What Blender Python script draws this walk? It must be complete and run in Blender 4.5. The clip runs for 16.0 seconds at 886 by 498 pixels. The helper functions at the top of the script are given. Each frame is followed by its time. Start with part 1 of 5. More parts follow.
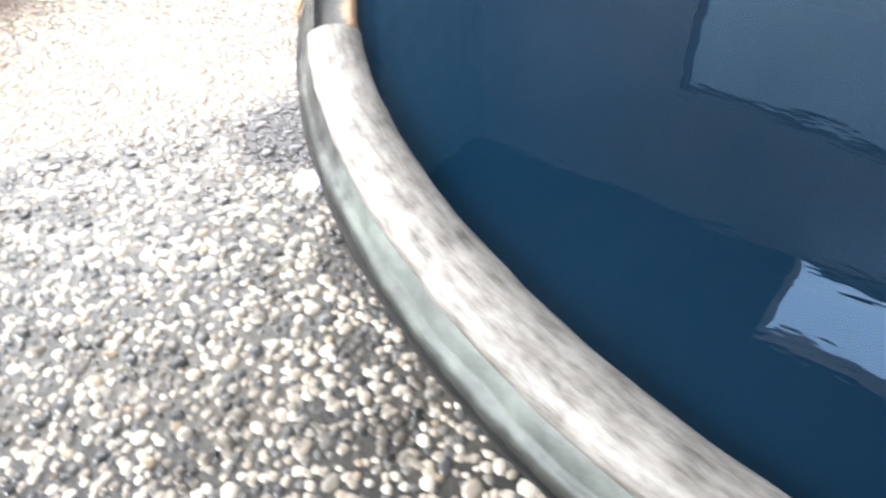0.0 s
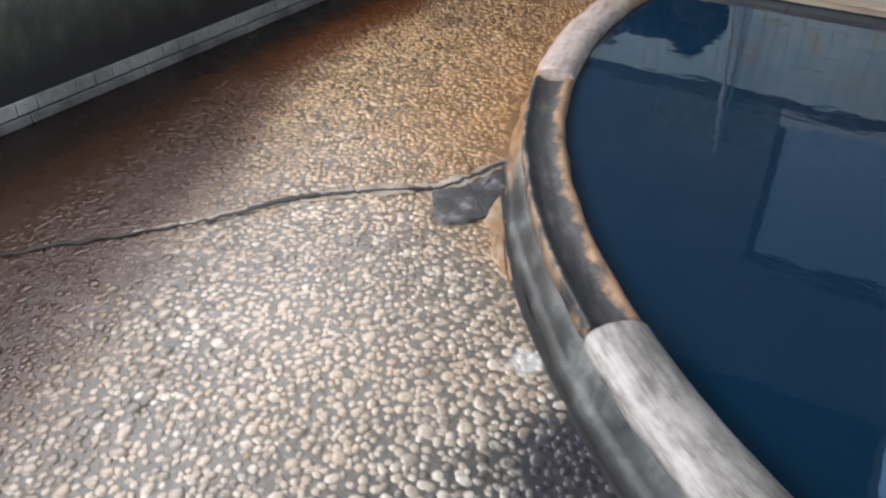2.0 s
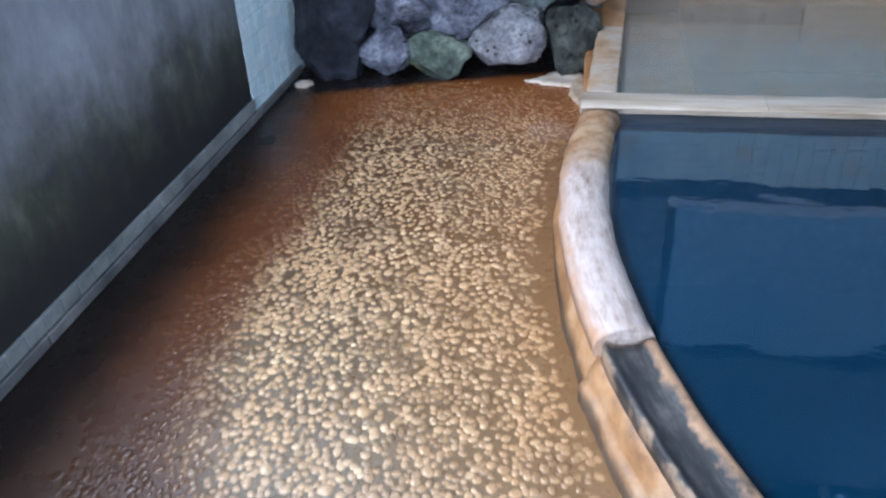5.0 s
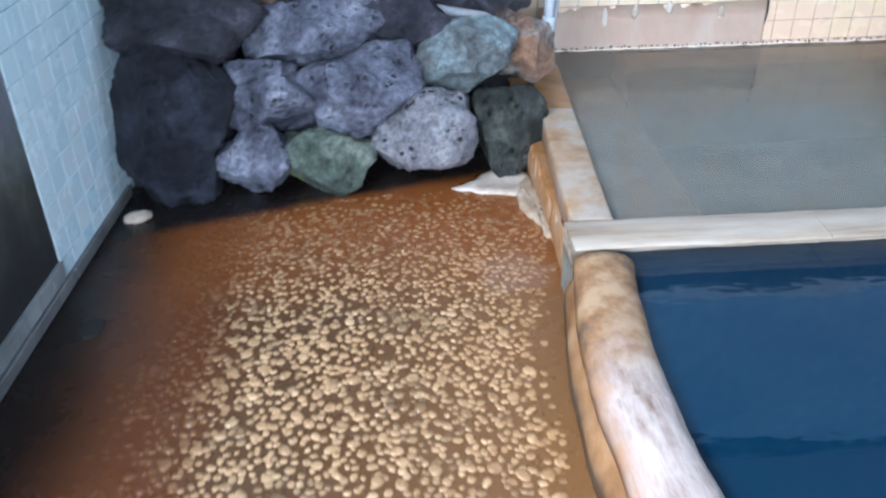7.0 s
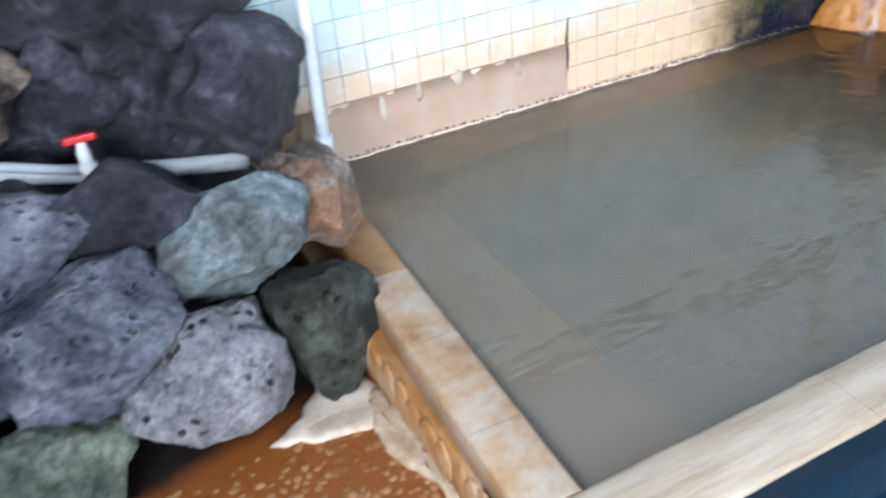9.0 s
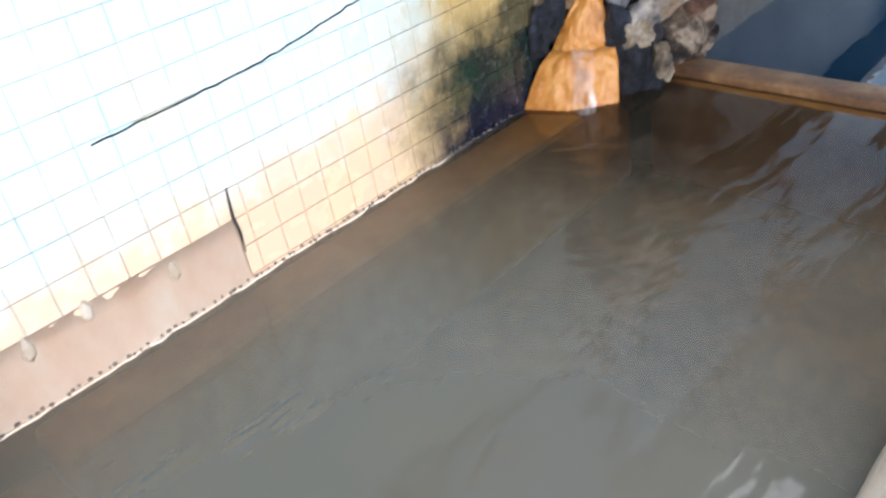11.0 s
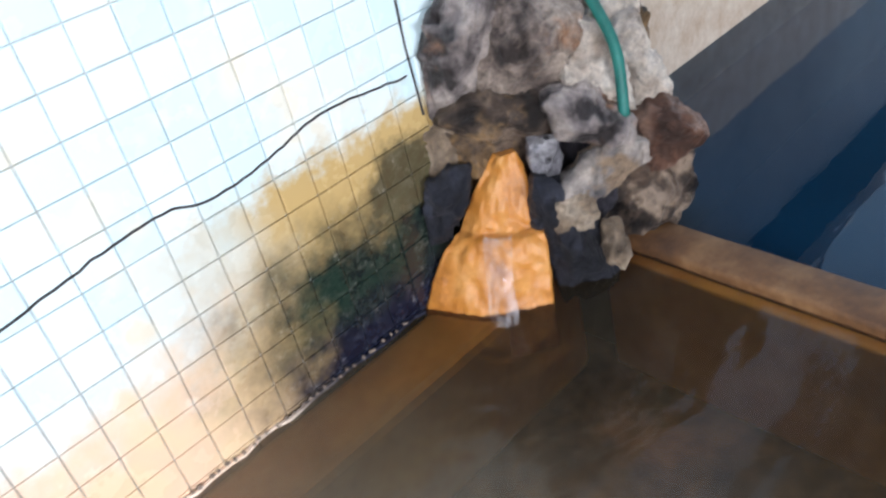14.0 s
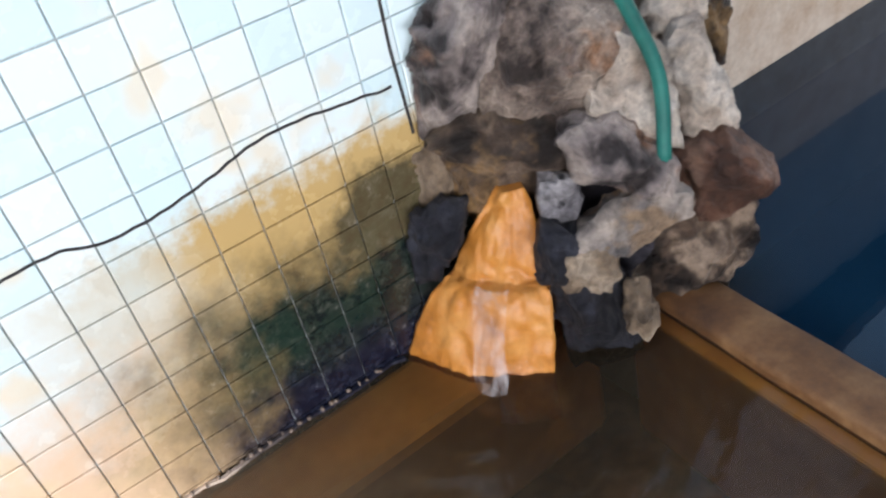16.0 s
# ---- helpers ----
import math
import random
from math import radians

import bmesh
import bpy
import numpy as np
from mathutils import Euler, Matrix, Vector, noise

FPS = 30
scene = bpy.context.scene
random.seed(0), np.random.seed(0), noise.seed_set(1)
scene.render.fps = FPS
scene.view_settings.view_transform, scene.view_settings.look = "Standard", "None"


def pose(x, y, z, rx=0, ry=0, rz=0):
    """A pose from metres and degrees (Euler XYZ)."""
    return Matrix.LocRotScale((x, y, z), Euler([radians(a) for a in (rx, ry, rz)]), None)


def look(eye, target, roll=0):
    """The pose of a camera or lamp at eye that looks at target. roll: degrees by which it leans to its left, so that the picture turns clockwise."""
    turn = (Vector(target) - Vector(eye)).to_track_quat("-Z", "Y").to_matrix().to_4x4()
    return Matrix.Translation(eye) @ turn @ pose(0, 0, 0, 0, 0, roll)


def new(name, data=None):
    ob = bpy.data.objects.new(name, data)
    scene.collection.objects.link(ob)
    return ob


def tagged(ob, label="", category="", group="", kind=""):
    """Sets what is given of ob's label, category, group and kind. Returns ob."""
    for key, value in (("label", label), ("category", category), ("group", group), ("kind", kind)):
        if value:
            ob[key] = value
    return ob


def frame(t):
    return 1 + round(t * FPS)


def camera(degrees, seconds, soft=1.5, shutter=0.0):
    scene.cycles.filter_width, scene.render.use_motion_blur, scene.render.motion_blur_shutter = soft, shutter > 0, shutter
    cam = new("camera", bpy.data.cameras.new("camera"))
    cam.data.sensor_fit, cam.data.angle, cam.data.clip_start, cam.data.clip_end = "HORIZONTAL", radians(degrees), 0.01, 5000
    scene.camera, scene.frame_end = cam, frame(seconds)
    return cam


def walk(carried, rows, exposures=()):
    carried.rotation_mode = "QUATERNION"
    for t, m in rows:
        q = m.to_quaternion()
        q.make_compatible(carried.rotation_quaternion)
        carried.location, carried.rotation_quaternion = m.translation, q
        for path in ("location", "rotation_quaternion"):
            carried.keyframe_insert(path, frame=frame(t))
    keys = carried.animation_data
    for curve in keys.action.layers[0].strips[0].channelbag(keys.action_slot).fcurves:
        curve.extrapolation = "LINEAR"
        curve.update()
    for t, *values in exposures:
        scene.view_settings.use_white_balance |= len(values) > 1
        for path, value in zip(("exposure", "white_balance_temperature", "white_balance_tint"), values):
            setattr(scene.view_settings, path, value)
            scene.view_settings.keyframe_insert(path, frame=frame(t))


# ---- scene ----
cam = camera(55.9, 16.0, soft=2.2, shutter=0.4)
PATH = [
    (0, (0.194, -0.005, 1.624), (-0.661, 1.17, 0.249), -0.9),
    (0.4, (-0.128, -0.03, 1.65), (-1.013, 1.203, 0.347), -1.1),
    (0.5, (-0.199, -0.038, 1.652), (-1.054, 1.255, 0.388), 1.0),
    (1, (-0.531, -0.06, 1.649), (-1.342, 1.335, 0.468), 0.1),
    (1.5, (-0.858, 0.047, 1.639), (-1.713, 1.477, 0.533), 0.0),
    (2, (-1.158, 0.181, 1.655), (-1.994, 1.588, 0.505), 0.3),
    (2.5, (-1.478, 0.296, 1.651), (-2.264, 1.762, 0.54), -1.0),
    (3, (-1.738, 0.422, 1.649), (-2.46, 1.922, 0.541), -1.5),
    (3.5, (-1.985, 0.671, 1.704), (-2.65, 2.191, 0.588), -4.0),
    (4, (-2.201, 0.875, 1.717), (-2.771, 2.444, 0.617), -4.0),
    (4.5, (-2.465, 1.125, 1.738), (-2.838, 2.745, 0.626), -3.2),
    (5, (-2.638, 1.415, 1.724), (-2.938, 3.067, 0.637), -2.8),
    (5.2, (-2.702, 1.579, 1.724), (-2.944, 3.23, 0.622), -2.8),
    (7.3, (-3.191, 3.017, 1.539), (-3.013, 4.721, 0.507), -3.5),
    (7.4, (-3.211, 3.096, 1.54), (-2.995, 4.798, 0.512), -4.7),
    (7.5, (-3.232, 3.136, 1.537), (-2.983, 4.829, 0.501), -3.9),
    (8, (-3.272, 3.422, 1.545), (-2.822, 5.074, 0.511), -4.5),
    (8.5, (-3.219, 3.775, 1.529), (-2.68, 5.384, 0.47), -5.2),
    (9, (-3.142, 4.116, 1.527), (-2.433, 5.655, 0.463), -5.5),
    (9.5, (-3.014, 4.379, 1.571), (-2.121, 5.727, 0.395), -5.4),
    (10, (-2.795, 4.55, 1.549), (-1.835, 5.823, 0.341), -9.6),
    (10.2, (-2.709, 4.629, 1.545), (-1.673, 5.869, 0.368), -10.6),
    (12.3, (-1.736, 4.824, 1.562), (-0.563, 6.11, 0.576), -11.0),
    (12.5, (-1.671, 4.875, 1.562), (-0.495, 6.159, 0.577), -11.2),
    (13, (-1.517, 5.093, 1.605), (-0.35, 6.344, 0.568), -10.8),
    (13.5, (-1.339, 5.174, 1.628), (-0.207, 6.443, 0.575), -11.6),
    (14, (-1.084, 5.163, 1.647), (-0.043, 6.492, 0.576), -14.2),
    (14.5, (-0.894, 5.207, 1.666), (0.143, 6.573, 0.637), -14.2),
    (15, (-0.715, 5.277, 1.654), (0.23, 6.658, 0.559), -14.3),
    (15.5, (-0.608, 5.32, 1.631), (0.287, 6.713, 0.509), -13.9),
    (16, (-0.537, 5.36, 1.611), (0.234, 6.779, 0.431), -13.8),
]
EXPOSURES = [(0.0, 0.8, 7000, 14), (0.3, 0.34, 7100, 15), (0.6, -0.08, 7100, 16), (1.5, -0.46, 6900, 17), (2.5, -0.36, 6500, 15), (3.0, -0.20, 6400, 14), (3.8, -0.08, 6050, 13), (5.2, 0.07, 5450, 12), (7.5, 0.47, 5600, 11),
             (9.5, 0.58, 6250, 11), (10.2, 0.65, 6400, 12), (12.3, 0.66, 6600, 17), (14.5, 0.52, 6800, 18), (16.0, 0.42, 7100, 20)]
walk(cam, [(t, look(eye, target, roll)) for t, eye, target, roll in PATH], EXPOSURES)

# ---- light ----
world = bpy.data.worlds.new("world")
scene.world = world
world.use_nodes = True
wn = world.node_tree
sky = wn.nodes.new("ShaderNodeTexSky")
sky.sky_type, sky.sun_disc = "NISHITA", False
sky.sun_elevation, sky.sun_rotation = radians(45), radians(200)
wn.links.new(sky.outputs[0], wn.nodes["Background"].inputs[0])
wn.nodes["Background"].inputs[1].default_value = 0.12


def window_or_fill_light(name, place, turn, width, height, watts, colour):
    lamp = bpy.data.lights.new(name, "AREA")
    lamp.shape, lamp.size, lamp.size_y = "RECTANGLE", width, height
    lamp.energy, lamp.color = watts, colour
    ob = new(name, lamp)
    ob.matrix_world = pose(*place, *turn)
    return ob


# Daylight standing in the openings: roof lights, west and east windows; plus an added south fill.
window_or_fill_light("roof_light_daylight", (0.35, 6.2, 4.46), (0, 0, 0), 1.4, 0.95, 24, (0.34, 0.60, 1.0))
window_or_fill_light("skylight_daylight", (1.9, 6.3, 4.46), (0, 0, 0), 1.1, 0.9, 14, (0.86, 0.94, 1.0))
window_or_fill_light("west_daylight", (-4.45, 2.75, 2.0), (0, -90, 0), 1.3, 4.2, 260, (0.90, 0.95, 1.0))
# Unseen lamp added on the south side to brighten the tiled wall.
window_or_fill_light("south_fill", (-3.1, -2.45, 2.1), (90, 0, 0), 2.0, 1.8, 520, (0.80, 0.90, 1.0))
window_or_fill_light("east_daylight", (5.15, 5.6, 1.75), (0, 90, 0), 1.4, 2.0, 55, (0.88, 0.95, 1.0))


# ---- materials ----
def material(name):
    m = bpy.data.materials.new(name)
    m.use_nodes = True
    return m, m.node_tree, m.node_tree.nodes["Principled BSDF"]


def add(nt, kind, **values):
    n = nt.nodes.new(kind)
    for key, value in values.items():
        if key in n.inputs:
            n.inputs[key].default_value = value
    return n


def put(nt, a, b):
    nt.links.new(a, b)


def position(nt):
    return nt.nodes.new("ShaderNodeNewGeometry").outputs["Position"]


def noise_of(nt, scale, detail=4.0, rough=0.6, stretch=None, shift=0.0):
    p = position(nt)
    mp = nt.nodes.new("ShaderNodeMapping")
    mp.inputs["Scale"].default_value = stretch or (1, 1, 1)
    mp.inputs["Location"].default_value = (shift, shift * 0.7, shift * 0.3)
    put(nt, p, mp.inputs["Vector"])
    n = add(nt, "ShaderNodeTexNoise", Scale=scale, Detail=detail, Roughness=rough)
    put(nt, mp.outputs[0], n.inputs["Vector"])
    return n.outputs["Fac"]


def ramp(nt, fac, stops):
    r = nt.nodes.new("ShaderNodeValToRGB")
    e = r.color_ramp.elements
    while len(e) < len(stops):
        e.new(0.5)
    for k, (at, c) in enumerate(stops):
        e[k].position, e[k].color = at, (*c, 1)
    put(nt, fac, r.inputs[0])
    return r.outputs[0]


def math_node(nt, op, a, b=None, c=None, clamp=False):
    n = nt.nodes.new("ShaderNodeMath")
    n.operation, n.use_clamp = op, clamp
    for k, v in enumerate((a, b, c)):
        if v is None:
            continue
        if isinstance(v, (int, float)):
            n.inputs[k].default_value = v
        else:
            put(nt, v, n.inputs[k])
    return n.outputs[0]


def axis_mask(nt, axis, low, high, wobble=0.0, scale=3.0, shift=0.0, lean=0.0, tip=0.0):
    """0 at low, 1 at high along a world axis, with an uneven border."""
    sep = nt.nodes.new("ShaderNodeSeparateXYZ")
    put(nt, position(nt), sep.inputs[0])
    v = sep.outputs["XYZ".index(axis)]
    if lean:
        v = math_node(nt, "MULTIPLY_ADD", sep.outputs[1], lean, v)
    if tip:
        v = math_node(nt, "MULTIPLY_ADD", sep.outputs[0], tip, v)
    if wobble:
        n = math_node(nt, "SUBTRACT", noise_of(nt, scale, 5, 0.65, shift=shift), 0.5)
        v = math_node(nt, "MULTIPLY_ADD", n, wobble * 2, v)
    r = nt.nodes.new("ShaderNodeMapRange")
    r.interpolation_type = "SMOOTHSTEP"
    r.inputs["From Min"].default_value, r.inputs["From Max"].default_value = low, high
    if low > high:
        r.inputs["From Min"].default_value, r.inputs["From Max"].default_value = high, low
        r.inputs["To Min"].default_value, r.inputs["To Max"].default_value = 1, 0
    put(nt, v, r.inputs["Value"])
    return r.outputs[0]


def spot_mask(nt, centre, radius, wobble=0.5, scale=5.0):
    """1 inside an uneven round patch of the plan."""
    d = nt.nodes.new("ShaderNodeVectorMath")
    d.operation = "DISTANCE"
    put(nt, position(nt), d.inputs[0])
    d.inputs[1].default_value = centre
    n = math_node(nt, "SUBTRACT", noise_of(nt, scale, 5, 0.65), 0.5)
    v = math_node(nt, "MULTIPLY_ADD", n, radius * wobble * 2, d.outputs["Value"])
    r = nt.nodes.new("ShaderNodeMapRange")
    r.inputs["From Min"].default_value, r.inputs["From Max"].default_value = radius * 0.75, radius * 1.15
    r.inputs["To Min"].default_value, r.inputs["To Max"].default_value = 1, 0
    put(nt, v, r.inputs["Value"])
    return r.outputs[0]


def mix(nt, fac, a, b, mode="MIX"):
    n = nt.nodes.new("ShaderNodeMix")
    n.data_type, n.blend_type = "RGBA", mode
    for socket, v in ((n.inputs[0], fac), (n.inputs[6], a), (n.inputs[7], b)):
        if isinstance(v, (int, float)):
            socket.default_value = v
        elif isinstance(v, tuple):
            socket.default_value = (*v, 1)
        else:
            put(nt, v, socket)
    return n.outputs[2]


def relief(nt, bsdf, height, strength, distance):
    b = add(nt, "ShaderNodeBump", Strength=strength, Distance=distance)
    put(nt, height, b.inputs["Height"])
    put(nt, b.outputs[0], bsdf.inputs["Normal"])


def rough_by(nt, bsdf, fac, low, high):
    r = nt.nodes.new("ShaderNodeMapRange")
    r.inputs["To Min"].default_value, r.inputs["To Max"].default_value = low, high
    put(nt, fac, r.inputs["Value"])
    put(nt, r.outputs[0], bsdf.inputs["Roughness"])


def plain(name, stops, scale, rough=(0.5, 0.8), bump=0.3, depth=0.004, bump_scale=60, stretch=None, metallic=0.0):
    """A mottled surface: colour from broad noise, relief and gloss from fine noise."""
    m, nt, b = material(name)
    broad = noise_of(nt, scale, 6, 0.65, stretch)
    fine = noise_of(nt, bump_scale, 5, 0.7, stretch, 3.0)
    c = ramp(nt, broad, stops)
    put(nt, mix(nt, 0.25, c, ramp(nt, fine, [(0.3, (0.25, 0.25, 0.25)), (0.7, (1, 1, 1))]), "MULTIPLY"), b.inputs["Base Color"])
    rough_by(nt, b, fine, *rough)
    b.inputs["Metallic"].default_value = metallic
    relief(nt, b, fine, bump, depth)
    return m


def floor_stains_and_shade(nt, colour, coat=0.92):
    """Iron-red and ochre mineral stains of the bath house, plus painted-in shade, shared by mortar and pebbles."""
    ochre = math_node(nt, "MULTIPLY", axis_mask(nt, "Y", 1.5, 3.4, 0.5, 2.0), 0.8)
    colour = mix(nt, ochre, colour, (1.0, 0.72, 0.39), "MULTIPLY")
    rim = math_node(nt, "MULTIPLY", spot_mask(nt, (0.72, 4.22, 0), 3.62, 0.03, 4.0), axis_mask(nt, "Y", 2.1, 2.7, 0.3, 3.0))
    colour = mix(nt, math_node(nt, "MULTIPLY", rim, 0.8), colour, (0.33, 0.15, 0.045))
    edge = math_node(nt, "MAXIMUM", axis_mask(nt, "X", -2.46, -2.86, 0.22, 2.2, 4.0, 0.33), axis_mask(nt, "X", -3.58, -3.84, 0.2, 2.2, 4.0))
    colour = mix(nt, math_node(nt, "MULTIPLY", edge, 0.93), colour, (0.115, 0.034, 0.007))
    # Dimmer light towards the south-west, painted in as two darker tones.
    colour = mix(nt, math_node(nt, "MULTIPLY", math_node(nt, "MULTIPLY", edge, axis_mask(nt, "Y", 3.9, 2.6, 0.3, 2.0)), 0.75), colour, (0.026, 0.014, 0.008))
    west_shade = math_node(nt, "MULTIPLY", axis_mask(nt, "X", -2.15, -2.62, 0.18, 2.6, 6.0, 0.33), axis_mask(nt, "Y", 3.0, 2.2, 0.3, 2.0))
    colour = mix(nt, math_node(nt, "MULTIPLY", west_shade, 0.5), colour, (0.34, 0.26, 0.19), "MULTIPLY")
    far = axis_mask(nt, "Y", 4.85, 5.5, 0.3, 2.5, 2.0)
    colour = mix(nt, math_node(nt, "MULTIPLY", far, coat), colour, (0.24, 0.074, 0.016))
    # Near-black along the west wall: the shade under it, painted in.
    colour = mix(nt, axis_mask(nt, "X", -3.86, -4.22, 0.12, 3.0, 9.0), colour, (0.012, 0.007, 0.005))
    # Shade in the gap below the boulders, painted black on the floor.
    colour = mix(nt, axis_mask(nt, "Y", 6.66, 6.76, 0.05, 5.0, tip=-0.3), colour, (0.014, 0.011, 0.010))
    colour = mix(nt, math_node(nt, "MULTIPLY", spot_mask(nt, (-2.76, 5.12, 0), 0.12, 0.9, 9.0), 0.12), colour, (0.48, 0.40, 0.34))
    colour = mix(nt, math_node(nt, "MULTIPLY", spot_mask(nt, (-1.34, 1.40, 0), 0.055, 0.5, 12.0), 0.85), colour, (0.62, 0.66, 0.70))
    colour = mix(nt, math_node(nt, "MULTIPLY", spot_mask(nt, (-1.86, 1.84, 0), 0.05, 0.5, 12.0), 0.7), colour, (0.62, 0.60, 0.56))
    colour = mix(nt, math_node(nt, "MULTIPLY", spot_mask(nt, (-1.55, 1.55, 0), 0.21, 0.5, 6.0), 0.9), colour, (0.026, 0.026, 0.032))
    colour = mix(nt, math_node(nt, "MULTIPLY", spot_mask(nt, (-1.0, 1.24, 0), 0.15, 0.6, 6.0), 0.75), colour, (0.035, 0.033, 0.034))
    return colour


def stone_floor():
    m, nt, b = material("pebble_mortar")
    n = noise_of(nt, 2.6, 6, 0.65)
    grit = noise_of(nt, 110, 4, 0.7, None, 5.0)
    mortar = ramp(nt, n, [(0.35, (0.032, 0.032, 0.033)), (0.5, (0.06, 0.057, 0.051)), (0.66, (0.13, 0.113, 0.09))])
    worn = axis_mask(nt, "X", -2.60, -2.84, 0.16, 3.0, 7.0, -0.587)
    mortar = mix(nt, math_node(nt, "MULTIPLY", worn, 0.3), mortar, (0.36, 0.31, 0.24))
    mortar = mix(nt, math_node(nt, "MULTIPLY", axis_mask(nt, "Y", 2.9, 4.4, 0.4, 2.5), 0.75), mortar, (0.10, 0.048, 0.018))
    mortar = mix(nt, 0.4, mortar, ramp(nt, grit, [(0.3, (0.2, 0.2, 0.2)), (0.7, (1, 1, 1))]), "MULTIPLY")
    put(nt, floor_stains_and_shade(nt, mortar), b.inputs["Base Color"])
    rough_by(nt, b, noise_of(nt, 7, 4, 0.6, None, 8.0), 0.16, 0.40)
    relief(nt, b, grit, 0.5, 0.004)
    return m


def pebble_stone():
    m, nt, b = material("pebble_stone")
    own = math_node(nt, "FRACT", math_node(nt, "ADD", nt.nodes.new("ShaderNodeNewGeometry").outputs["Random Per Island"],
                                            nt.nodes.new("ShaderNodeObjectInfo").outputs["Random"]))
    c = ramp(nt, own, [(0.0, (0.07, 0.07, 0.072)), (0.2, (0.15, 0.145, 0.135)), (0.36, (0.33, 0.285, 0.23)),
                       (0.7, (0.47, 0.405, 0.325)), (0.92, (0.70, 0.64, 0.55)), (1.0, (0.32, 0.24, 0.16))])
    patch = noise_of(nt, 8.0, 4, 0.6, None, 1.0)
    c = mix(nt, 0.8, c, ramp(nt, patch, [(0.40, (0.16, 0.165, 0.17)), (0.49, (1.08, 1.08, 1.08))]), "MULTIPLY")
    fine = noise_of(nt, 140, 4, 0.7)
    c = mix(nt, 0.3, c, ramp(nt, fine, [(0.3, (0.4, 0.4, 0.4)), (0.7, (1, 1, 1))]), "MULTIPLY")
    worn = math_node(nt, "MULTIPLY", axis_mask(nt, "X", -2.60, -2.84, 0.16, 3.0, 7.0, -0.587), ramp(nt, noise_of(nt, 3.2, 5, 0.65, None, 15.0), [(0.38, (0.25, 0.25, 0.25)), (0.6, (0.85, 0.85, 0.85))]))
    c = mix(nt, worn, c, ramp(nt, fine, [(0.35, (0.34, 0.26, 0.19)), (0.65, (0.58, 0.455, 0.335))]))
    put(nt, floor_stains_and_shade(nt, c, 0.5), b.inputs["Base Color"])
    rough_by(nt, b, noise_of(nt, 9, 4, 0.6, None, 8.0), 0.12, 0.34)
    relief(nt, b, fine, 0.3, 0.002)
    return m


def glazed_tile():
    m, nt, b = material("glazed_tile")
    own = math_node(nt, "FRACT", math_node(nt, "ADD", nt.nodes.new("ShaderNodeNewGeometry").outputs["Random Per Island"],
                                            nt.nodes.new("ShaderNodeObjectInfo").outputs["Random"]))
    c = ramp(nt, own, [(0.0, (0.60, 0.78, 0.82)), (0.5, (0.68, 0.83, 0.86)), (1.0, (0.73, 0.85, 0.86))])
    c = lime_stains(nt, c)
    put(nt, c, b.inputs["Base Color"])
    rough_by(nt, b, noise_of(nt, 9, 4, 0.6), 0.12, 0.4)
    relief(nt, b, noise_of(nt, 40, 4, 0.6), 0.12, 0.002)
    return m


def lime_stains(nt, c):
    """Ochre lime scale low on the wall, black-green growth beside the spring."""
    here = axis_mask(nt, "X", -2.9, -2.8)
    low = math_node(nt, "MULTIPLY", here, axis_mask(nt, "Z", 0.74, 0.36, 0.22, 9.0))
    c = mix(nt, low, c, (0.80, 0.57, 0.39))
    blot = math_node(nt, "MULTIPLY", here, ramp(nt, noise_of(nt, 5, 3, 0.5, None, 13.0), [(0.56, (0, 0, 0)), (0.66, (1, 1, 1))]))
    c = mix(nt, math_node(nt, "MULTIPLY", blot, 0.5), c, (0.80, 0.62, 0.38))
    near = math_node(nt, "MULTIPLY", axis_mask(nt, "X", -0.75, -0.2, 0.22, 4.0), axis_mask(nt, "X", 0.9, 0.6))
    tan = math_node(nt, "MULTIPLY", near, axis_mask(nt, "Z", 0.86, 0.76, 0.10, 14.0))
    c = mix(nt, tan, c, (0.52, 0.36, 0.15))
    return black_growth(nt, c)


def black_growth(nt, c):
    dark = math_node(nt, "MULTIPLY", axis_mask(nt, "X", -0.66, -0.22, 0.26, 7.0, 2.0), axis_mask(nt, "Z", 0.74, 0.46, 0.17, 9.0, 3.0))
    dark = math_node(nt, "MAXIMUM", dark, math_node(nt, "MULTIPLY", spot_mask(nt, (0.14, 6.795, 0.56), 0.17, 0.7, 9.0), 0.85))
    dark = math_node(nt, "MULTIPLY", dark, axis_mask(nt, "X", 0.9, 0.6))
    growth = ramp(nt, noise_of(nt, 30, 7, 0.8), [(0.38, (0.005, 0.007, 0.010)), (0.52, (0.016, 0.026, 0.020)), (0.62, (0.055, 0.06, 0.05)), (0.70, (0.30, 0.29, 0.25))])
    green = ramp(nt, noise_of(nt, 6, 4, 0.6, None, 21.0), [(0.46, (0, 0, 0)), (0.62, (0.5, 0.5, 0.5))])
    growth = mix(nt, green, growth, (0.012, 0.038, 0.025))
    growth = mix(nt, axis_mask(nt, "Z", 0.40, 0.24, 0.12, 8.0), growth, ramp(nt, noise_of(nt, 45, 7, 0.8), [(0.45, (0.006, 0.007, 0.017)), (0.60, (0.018, 0.022, 0.04)), (0.69, (0.22, 0.22, 0.23))]))
    return mix(nt, dark, c, growth)


def peach_crust():
    m, nt, b = material("peach_crust")
    n = noise_of(nt, 6, 6, 0.65, (1, 1, 0.5))
    c = ramp(nt, n, [(0.3, (0.80, 0.58, 0.42)), (0.55, (0.86, 0.69, 0.54)), (0.75, (0.88, 0.78, 0.66))])
    put(nt, black_growth(nt, c), b.inputs["Base Color"])
    rough_by(nt, b, n, 0.3, 0.6)
    relief(nt, b, noise_of(nt, 40, 5, 0.7), 0.3, 0.003)
    return m


